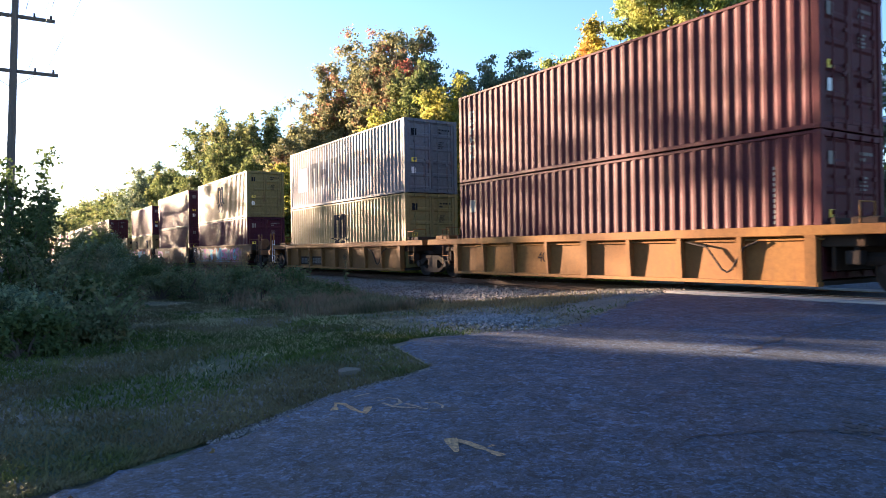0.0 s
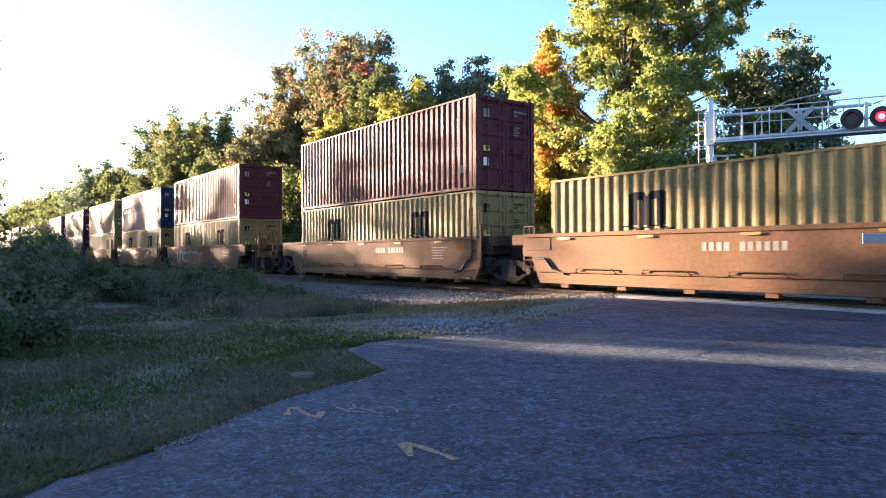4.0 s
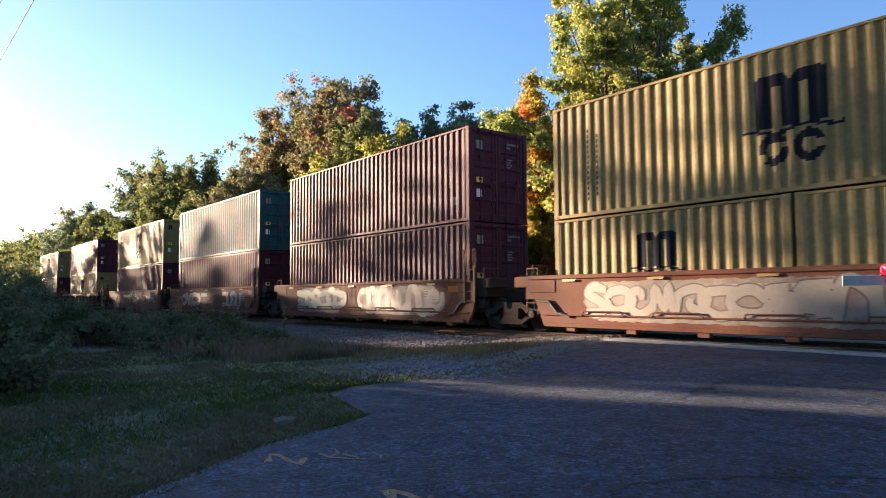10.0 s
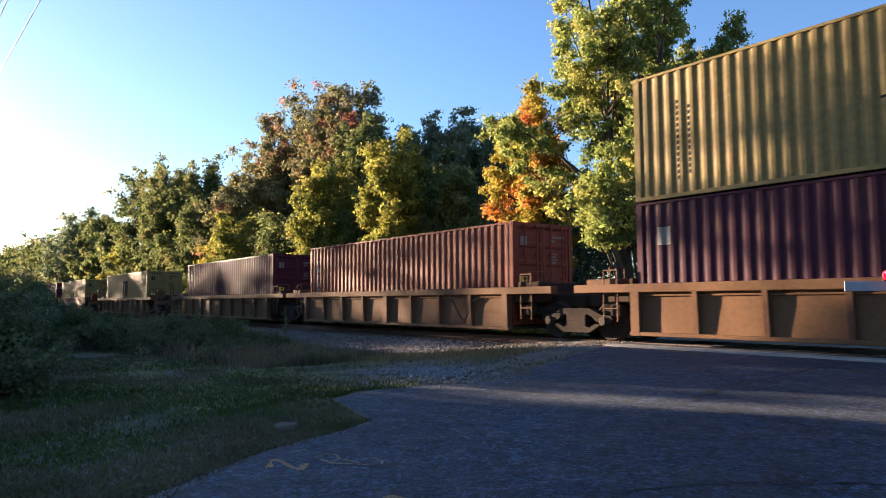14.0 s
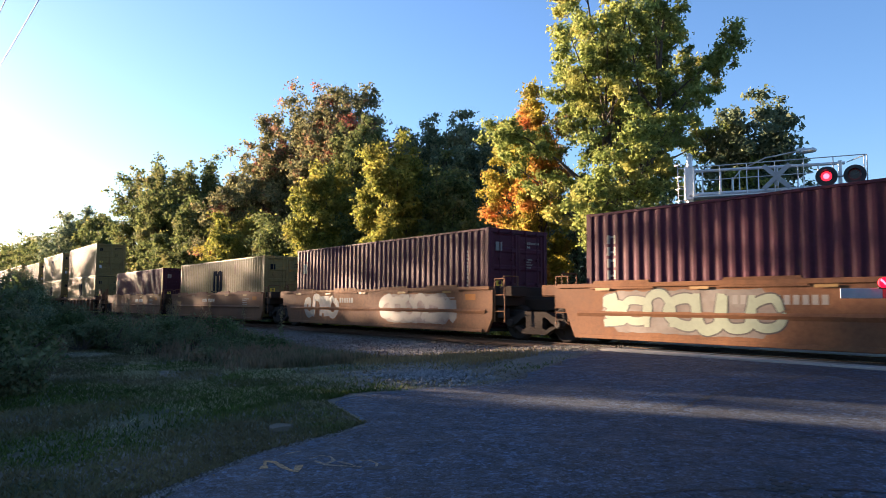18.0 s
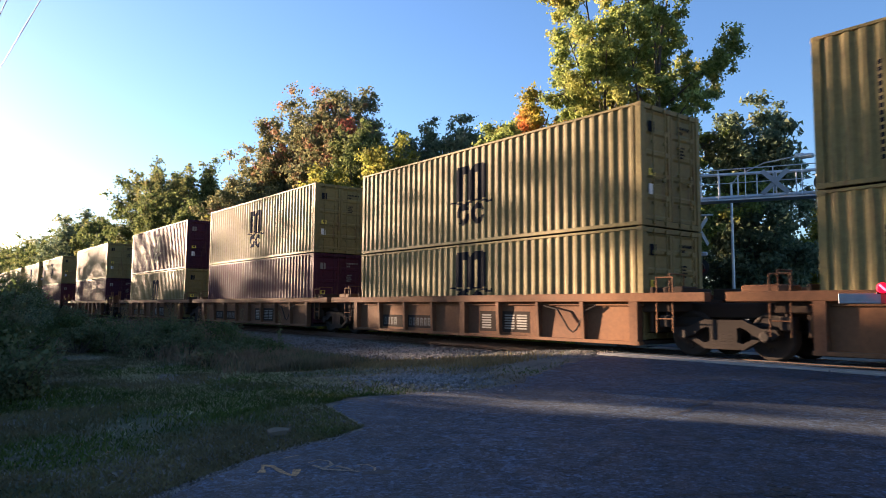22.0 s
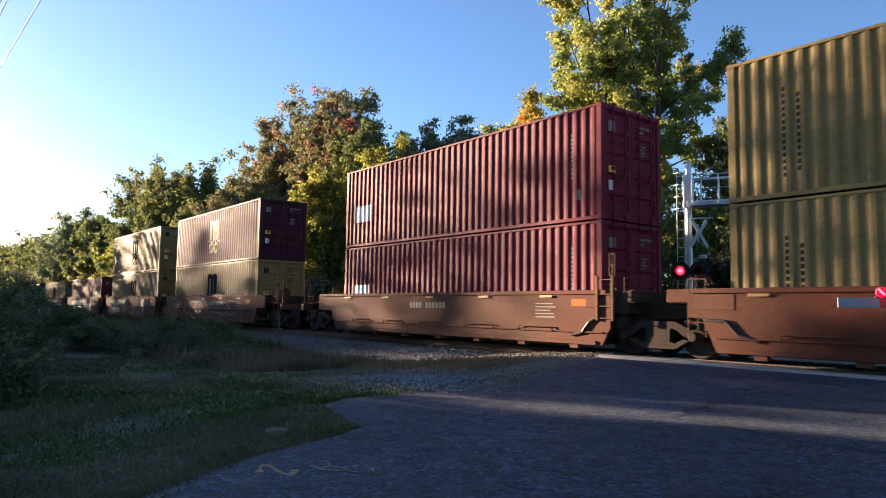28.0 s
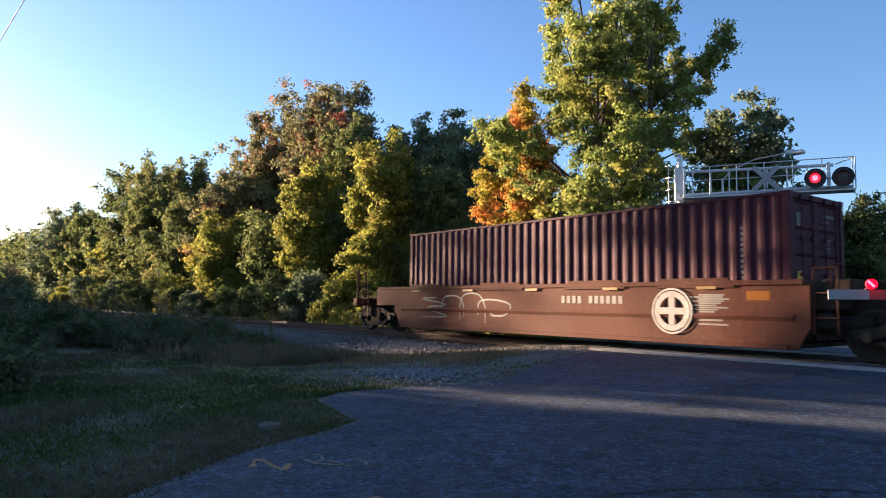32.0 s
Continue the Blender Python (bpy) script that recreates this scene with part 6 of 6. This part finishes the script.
def sapling(x, y, height, width, stems, seed):
    """Long arching shoots with leaves set along them."""
    rng = np.random.default_rng(seed)
    t = root("sapling", pose(x, y, ground_height(x, y) - 0.05))
    tagged(t, "leggy wild sapling with long leafy shoots beside the lawn", "sapling", "saplings beside the lawn")
    s = Shape()
    pts = []
    for k in range(stems):
        a = 6.283 * k / stems + rng.uniform(-0.4, 0.4)
        h = height * rng.uniform(0.55, 1.0)
        out = width / 2 * rng.uniform(0.4, 1.0)
        line = [Vector((math.cos(a) * (0.05 + out * u ** 1.7), math.sin(a) * (0.05 + out * u ** 1.7), h * (1.15 * u - 0.15 * u ** 3))) for u in np.linspace(0, 1, 9)]
        for j in range(8):
            s.tube(line[j], line[j + 1], 0.016 * (1 - 0.1 * j), 0.016 * (0.9 - 0.1 * j), 5, False)
        for j in range(int(46 * h)):
            u = rng.uniform(0.05, 1) * 8
            q = line[min(7, int(u))].lerp(line[min(7, int(u)) + 1], u - min(7, int(u)))
            pts.append(tuple(q + Vector(rng.normal(size=3)) * 0.10))
    cs = np.array(pts)
    tagged(part("stem", s, BARK, t), kind="stuff")
    part("foliage", leaves_mesh("foliage", cs, np.full(len(cs), 0.07), len(cs) * 3, 0.055, LEAF["dark" if height > 2.2 else "weed"], rng), None, t)
    return t


def stalk(x, y, height, seed):
    """A dry weed stalk with a feathery seed head."""
    rng = np.random.default_rng(seed)
    t = root("weed_stalk", pose(x, y, ground_height(x, y) - 0.03))
    tagged(t, "tall dry weed stalk with a pale seed head", "weed", "dry weed stalks")
    s = Shape()
    lean = Vector((rng.uniform(-0.15, 0.15), rng.uniform(-0.15, 0.15), 1)) * height
    s.tube((0, 0, 0), lean, 0.008, 0.004, 5, False)
    part("stem", s, BARK, t)
    cs = np.array([tuple(lean * u) for u in np.linspace(0.72, 1.0, 7)])
    tagged(part("seed_head", leaves_mesh("seed_head", cs, np.full(7, 0.08), 240, 0.013, GOLDEN, rng), None, t), kind="stuff")
    cs = np.array([tuple(lean * u) for u in np.linspace(0.15, 0.7, 8)])
    part("foliage", leaves_mesh("foliage", cs, np.full(8, 0.1), 90, 0.04, LEAF["weed"], rng), None, t)


def build_shade_trees():
    """The hedge and trees towards the sun, outside the view, whose shade lies on the road."""
    rng = random.Random(77)
    for i in range(30):
        x = -19 - i * 4.6
        tall = 3.95 if i == 4 else 4.1 if i == 5 else 8.0 if i == 7 else 4.9 + 0.05 * i if i < 6 else 5.8 + 0.05 * i if i < 11 else 7.4 if i == 11 else 8.6
        shrub(x, -18.0 - 0.08 * i + rng.uniform(-0.6, 0.6), tall + rng.uniform(-0.5, 0.6) * (0.2 if i in (3, 4, 5, 7) else 1), 5.6, "dark", "tall dense hedge bush shading the verge", 600 + i, 3400 if i < 11 else 4200, 0.2 if i < 11 else 0.3, "hedge bushes")
    shrub(-52.8, -18.2, 8.4, 3.8, "dark", "tall dense hedge bush shading the verge", 640, 9000, 0.2, "hedge bushes")
    # narrow trees in the hedge line; their thin crowns dapple the train
    rows = ((-50.5, 14.8, 5.6, 0.7, 270), (-55.2, 14.0, 3.6, 0.8, 120), (-60.5, 14.6, 5.0, 0.7, 260), (-68.5, 14.4, 5.5, 0.52, 260), (-77.0, 14.6, 6, 0.5, 300), (-86.0, 14.0, 6, 0.5, 420), (-95.0, 14.0, 6.5, 0.5, 520), (-104.5, 14.2, 7, 0.5, 640), (-114.5, 14.2, 8, 0.48, 780), (-125.5, 14.4, 9, 0.48, 980), (-137.0, 14.4, 9, 0.48, 1060), (-150.0, 14.5, 10, 0.48, 1120), (-164.0, 14.5, 10, 0.48, 1150))
    for i, (x, h, w, base, n) in enumerate(rows):
        tree(x, -18.4 - 0.3 * (i % 3), h, w, "green", "narrow tree standing in the roadside hedge", 700 + i, n, 0.24, base, 1, 0.6, 0.4 if n != 120 else 0.25)


build_trees()
build_grass()
build_shade_trees()


# ---- crossing signals, poles and gate ----
RED_ON = glowing("lit_red_lens", (1.0, 0.015, 0.03), 0.34)
RED_CORE = glowing("lit_lens_core", (1.0, 0.16, 0.22), 0.42)
RED_OFF = surface("unlit_red_lens", (0.008, 0.004, 0.004), rough=0.3)
BUCK = surface("weathered_sign_board", (0.30, 0.31, 0.32), (0.22, 0.23, 0.24), rough=0.6)
LENSES = []


def flasher(parent, m, phase):
    """A round crossing lamp with its black target board and hood; it faces -y of its own space."""
    board = part("target_board", Shape().lathe([(-0.01, 0.30), (0.01, 0.30), (0.012, 0.28)], "y", 28), BLACKPAINT, parent, "black round target board", at=m)
    part("lamp_housing", Shape().lathe([(0.01, 0.14), (0.2, 0.14), (0.24, 0.09)], "y", 18), BLACKPAINT, board)
    s = Shape()
    n = 14
    v = []
    for i in range(n + 1):
        a = math.pi * (-0.1 + 1.2 * i / n)
        for y in (-0.012, -0.25 + 0.1 * abs(math.cos(a))):
            v.append((0.17 * math.cos(a), y, 0.17 * math.sin(a)))
    s.add(v, [(2 * i, 2 * i + 1, 2 * i + 3, 2 * i + 2) for i in range(n)])
    part("hood", s, BLACKPAINT, board)
    lens = part("lens", Shape().lathe([(-0.016, 0.085), (-0.012, 0.148), (0.0, 0.15), (0.012, 0.148)], "y", 24), RED_OFF, board, "round signal lens, lit red on its bright side", at=pose(0, -0.03, 0))
    me = lens.data
    me.materials.append(RED_ON)
    me.materials.append(RED_CORE)
    for p in me.polygons:
        if p.center.y < -0.004:
            p.material_index = 2 if len(p.vertices) > 4 else 1
    LENSES.append((lens, phase))


def crossbuck(parent, m, size=0.6):
    q = size - 0.1
    boards = Shape().prism_y([(-size, -q), (-q, -size), (size, q), (q, size)], -0.03, -0.008).prism_y([(-size, q), (-q, size), (size, -q), (q, -size)], -0.055, -0.032)
    return part("crossbuck", boards.box(-0.03, 0.03, -0.006, 0.02, -0.3, 0.3), BUCK, parent, "grey-white crossbuck board", at=m)


def build_cantilever():
    """The far mast with its arm over the road."""
    base = Vector((-12.85, 6.0, ground_height(-12.85, 6.0)))
    turn = 26.0
    c = root("cantilever_signal", pose(base.x, base.y, 0, 0, 0, turn))
    tagged(c, "galvanised cantilever mast with red flashing crossing signals", "crossing signal")
    g = base.z
    part("mast", Shape().tube((0, 0, g), (0, 0, 5.95), 0.11, 0.10, 14).tube((0, 0, 5.95), (0, 0, 6.05), 0.12, 0.03, 14), GALV, c, smooth=False)
    part("foundation", Shape().block(-0.45, 0.45, -0.45, 0.45, g - 0.2, g + 0.25, 0.03), CONCRETE, c)
    part("ladder", ladder_shape(-0.36, -0.1, g + 0.6, 5.6, 0.24), GALV, c)
    s = Shape()
    for z in np.arange(4.4, 5.7, 0.4):
        s.rod([(-0.36, -0.1, z), (-0.42, -0.3, z), (-0.26, -0.44, z), (-0.1, -0.3, z), (-0.12, -0.1, z)], 0.012)
    part("ladder_cage", s, GALV, c)
    L = 4.63
    part("arm", Shape().tube((0, -0.18, 4.62), (L + 0.35, -0.18, 4.62), 0.055, n=10).tube((0, 0.18, 4.62), (L + 0.35, 0.18, 4.62), 0.055, n=10).tube((0, 0, 5.42), (L - 0.15, 0, 5.34), 0.05, n=10), GALV, c, "arm of galvanised tubes over the road")
    s = Shape()
    for i in range(8):
        x = 0.4 + i * 0.56
        s.tube((x, -0.18, 4.62), (x, 0, 5.4), 0.018, n=6).tube((x, 0.18, 4.62), (x, 0, 5.4), 0.018, n=6)
    part("brace", s, GALV, c)
    part("walkway", Shape().box(0.1, L + 0.4, -0.32, 0.32, 4.50, 4.545), GALV, c, "grated walkway")
    s = Shape()
    for i in range(7):
        x = 0.15 + i * 0.8
        s.tube((x, -0.32, 4.52), (x, -0.32, 5.5), 0.016, n=6)
    s.rod([(0.15, -0.32, 5.5), (L + 0.37, -0.32, 5.5)], 0.016).rod([(0.15, -0.32, 5.05), (3.6, -0.32, 5.05)], 0.014)
    s.rod([(L - 0.1, 0, 5.36), (L + 0.4, -0.3, 5.5), (L + 0.4, -0.3, 4.55)], 0.018)
    part("hand_rail", s, GALV, c)
    part("lamp_post", Shape().block(L - 0.36, L - 0.26, -0.40, -0.30, 4.6, 5.36, 0.01), GALV, c)
    part("cross_bar", Shape().tube((L - 0.72, -0.42, 4.88), (L + 0.12, -0.42, 4.88), 0.03, n=8), GALV, c)
    flasher(c, pose(L - 0.68, -0.5, 4.88, 0, 0, -26 + 18), 1)
    flasher(c, pose(L + 0.06, -0.5, 4.88, 0, 0, -26 + 18), 0)
    crossbuck(c, pose(2.6, -0.36, 5.0), 0.42)
    part("cross_bar", Shape().tube((-0.28, -0.16, 2.36), (0.36, -0.16, 2.36), 0.03, n=8), GALV, c)
    flasher(c, pose(-0.25, -0.26, 2.36, 0, 0, -26 + 18), 1)
    flasher(c, pose(0.32, -0.26, 2.36, 0, 0, -26 + 18), 0)
    crossbuck(c, pose(0.3, -0.1, 3.6, 0, 0, 62), 0.5)
    part("bell", Shape().lathe([(0, 0.02), (0.02, 0.12), (0.1, 0.14), (0.14, 0.1)], "z", 14), GALV, c, at=pose(0.42, 0, 2.75))
    part("arm_bracket", Shape().tube((0, 0, 4.1), (0.75, 0, 4.1), 0.03, n=8).block(-0.16, 0.16, -0.16, 0.16, 4.45, 5.55, 0.02), GALV, c)


def build_lamp_pole():
    p = root("street_lamp", pose(-13.85, 10.5, 0.0))
    tagged(p, "slim galvanised street lamp pole across the track", "street lamp")
    part("pole", Shape().tube((0, 0, -0.5), (0, 0, 5.9), 0.07, 0.045, 10), GALV, p)
    part("lamp_arm", Shape().rod([(0, 0, 5.8), (0.35, 0, 6.15), (1.3, 0, 6.45), (2.5, 0, 6.5)], 0.026), GALV, p)
    part("lamp_head", Shape().block(2.45, 2.78, -0.08, 0.08, 6.44, 6.58, 0.03).block(2.6, 3.1, -0.13, 0.13, 6.38, 6.53, 0.05), GALV, p, "flat cobra-head luminaire")


def build_gate():
    """The lowered gate on the near side; its tip is all that shows."""
    gx, gy, z = -3.35, -6.2, 1.14
    g = root("crossing_gate", pose(gx, gy, 0, 0, 0, 25))
    tagged(g, "lowered red and white striped crossing gate", "crossing gate")
    for i in range(17):
        part("stripe", Shape().block(i * 0.4, i * 0.4 + 0.4, -0.02, 0.02, z - 0.055, z + 0.055, 0.004), STRIPE[i % 2], g)
    part("tip_lamp", Shape().lathe([(-0.05, 0.05), (-0.045, 0.058), (0.045, 0.058), (0.05, 0.05)], "y", 16), RED_GLASS, g, "glowing red lamp on the gate arm", at=pose(0.42, -0.02, z + 0.115))
    part("lamp_core", Shape().tube((0.385, -0.075, z + 0.15), (0.445, -0.075, z + 0.085), 0.012, n=6), RED_CORE, g)
    part("lamp_foot", Shape().block(0.36, 0.48, -0.03, 0.03, z + 0.05, z + 0.07, 0.004), BLACKPAINT, g)
    part("gate_mast", Shape().tube((7.0, 0.3, -0.6), (7.0, 0.3, 3.6), 0.06, n=12), GALV, g)
    part("drive_box", Shape().block(6.75, 7.25, 0.0, 0.6, 0.7, 1.5, 0.03), GALV, g)
    part("counterweight", Shape().block(7.0, 8.0, -0.1, 0.1, z - 0.2, z + 0.2, 0.03), STEEL_DARK, g)


# white stripes are bluish grey: the shade on the arm is in their colour
STRIPE = [surface("gate_white_shaded", (0.22, 0.25, 0.29), rough=0.5), surface("gate_red", (0.45, 0.03, 0.03), rough=0.5)]
RED_GLASS = glowing("gate_lamp_red", (1.0, 0.0, 0.01), 0.55)


def build_pole():
    p = root("utility_pole", pose(-30.0, -13.95, -0.6))
    tagged(p, "weathered wooden utility pole with two crossarms", "utility pole")
    part("pole", Shape().tube((0, -0.15, -0.3), (0, 0.28, 12.0), 0.17, 0.11, 12), WOOD_POLE, p)
    for z, half in ((8.45, 1.45), (10.5, 1.3)):
        y = -0.15 + 0.43 * (z + 0.3) / 12.3
        arm = part("crossarm", Shape().block(-0.14, -0.02, y - half, y + half, z - 0.06, z + 0.06, 0.01), WOOD_POLE, p)
        for k in (-1.3, -0.7, 0.7, 1.3):
            yy = y + k * half / 1.45
            part("insulator", Shape().lathe([(0, 0.03), (0.04, 0.05), (0.08, 0.03), (0.12, 0.045), (0.15, 0.02)], "z", 10), BLACKPAINT, arm, at=pose(-0.08, yy, z + 0.06))
    part("bracket", Shape().rod([(0.02, 0.1, 7.8), (-0.08, 0.9, 8.4)], 0.015).rod([(0.02, 0.1, 7.8), (-0.08, -0.8, 8.4)], 0.015), GALV, p)
    for k, (z, y0) in enumerate(((8.0, -12.72), (8.0, -13.3), (10.05, -12.8), (10.05, -13.4))):
        w = root("overhead_wire")
        tagged(w, "thin black overhead wire running along the road", "wire", "overhead wires")
        a, b = Vector((-30.08, y0, z)), Vector((22, y0 + 1.6, z + 1.0))
        pts = []
        for i in range(25):
            u = i / 24
            q = a.lerp(b, u)
            q.z -= 4 * 0.55 * u * (1 - u)
            pts.append(q)
        part("strand", Shape().cable(pts, 0.011), BLACKPAINT, w)


build_cantilever()
build_lamp_pole()
build_gate()
build_pole()


# ---- what moves ----
def motions():
    # the train at an even pace
    for ob, x, z in MOVING:
        walk(ob, [(t, pose(x + SPEED * t, 0, z)) for t in (0, 8, 16, 24, 32)])
    # wheels roll with it
    first = {}
    step = SPEED / 30 / WHEEL_R
    for w, x in WHEELS:
        if x not in first:
            walk(w, [(k / 30, Matrix.Translation((x, 0, WHEEL_R)) @ Matrix.Rotation(step * k, 4, "Y")) for k in range(961)])
            first[x] = w.animation_data
        else:
            w.rotation_mode = "QUATERNION"
            keys = w.animation_data_create()
            keys.action, keys.action_slot = first[x].action, first[x].action_slot
    # the crossing lamps take turns
    period, zero = 1.246, 17.28
    for lens, phase in LENSES:
        rows, angle = [], 0.0
        k = math.floor((0 - zero) / (period / 2))
        lit = (k % 2 == 0) == (phase == 0)
        angle = 0.0 if lit else 180.0
        rows.append((0, pose(0, -0.03, 0, 0, 0, angle)))
        k += 1
        while zero + k * period / 2 < 31.8:
            t = round((zero + k * period / 2) * 30) / 30
            if t > 0.1:
                rows.append((t, pose(0, -0.03, 0, 0, 0, angle)))
                for j in (1, 2):
                    rows.append((t + j / 30, pose(0, -0.03, 0, 0, 0, angle + 60 * j)))
                angle += 180
                rows.append((t + 0.1, pose(0, -0.03, 0, 0, 0, angle)))
            else:
                angle += 180
                rows[0] = (0, pose(0, -0.03, 0, 0, 0, angle))
            k += 1
        rows.append((32, pose(0, -0.03, 0, 0, 0, angle)))
        walk(lens, rows)


motions()
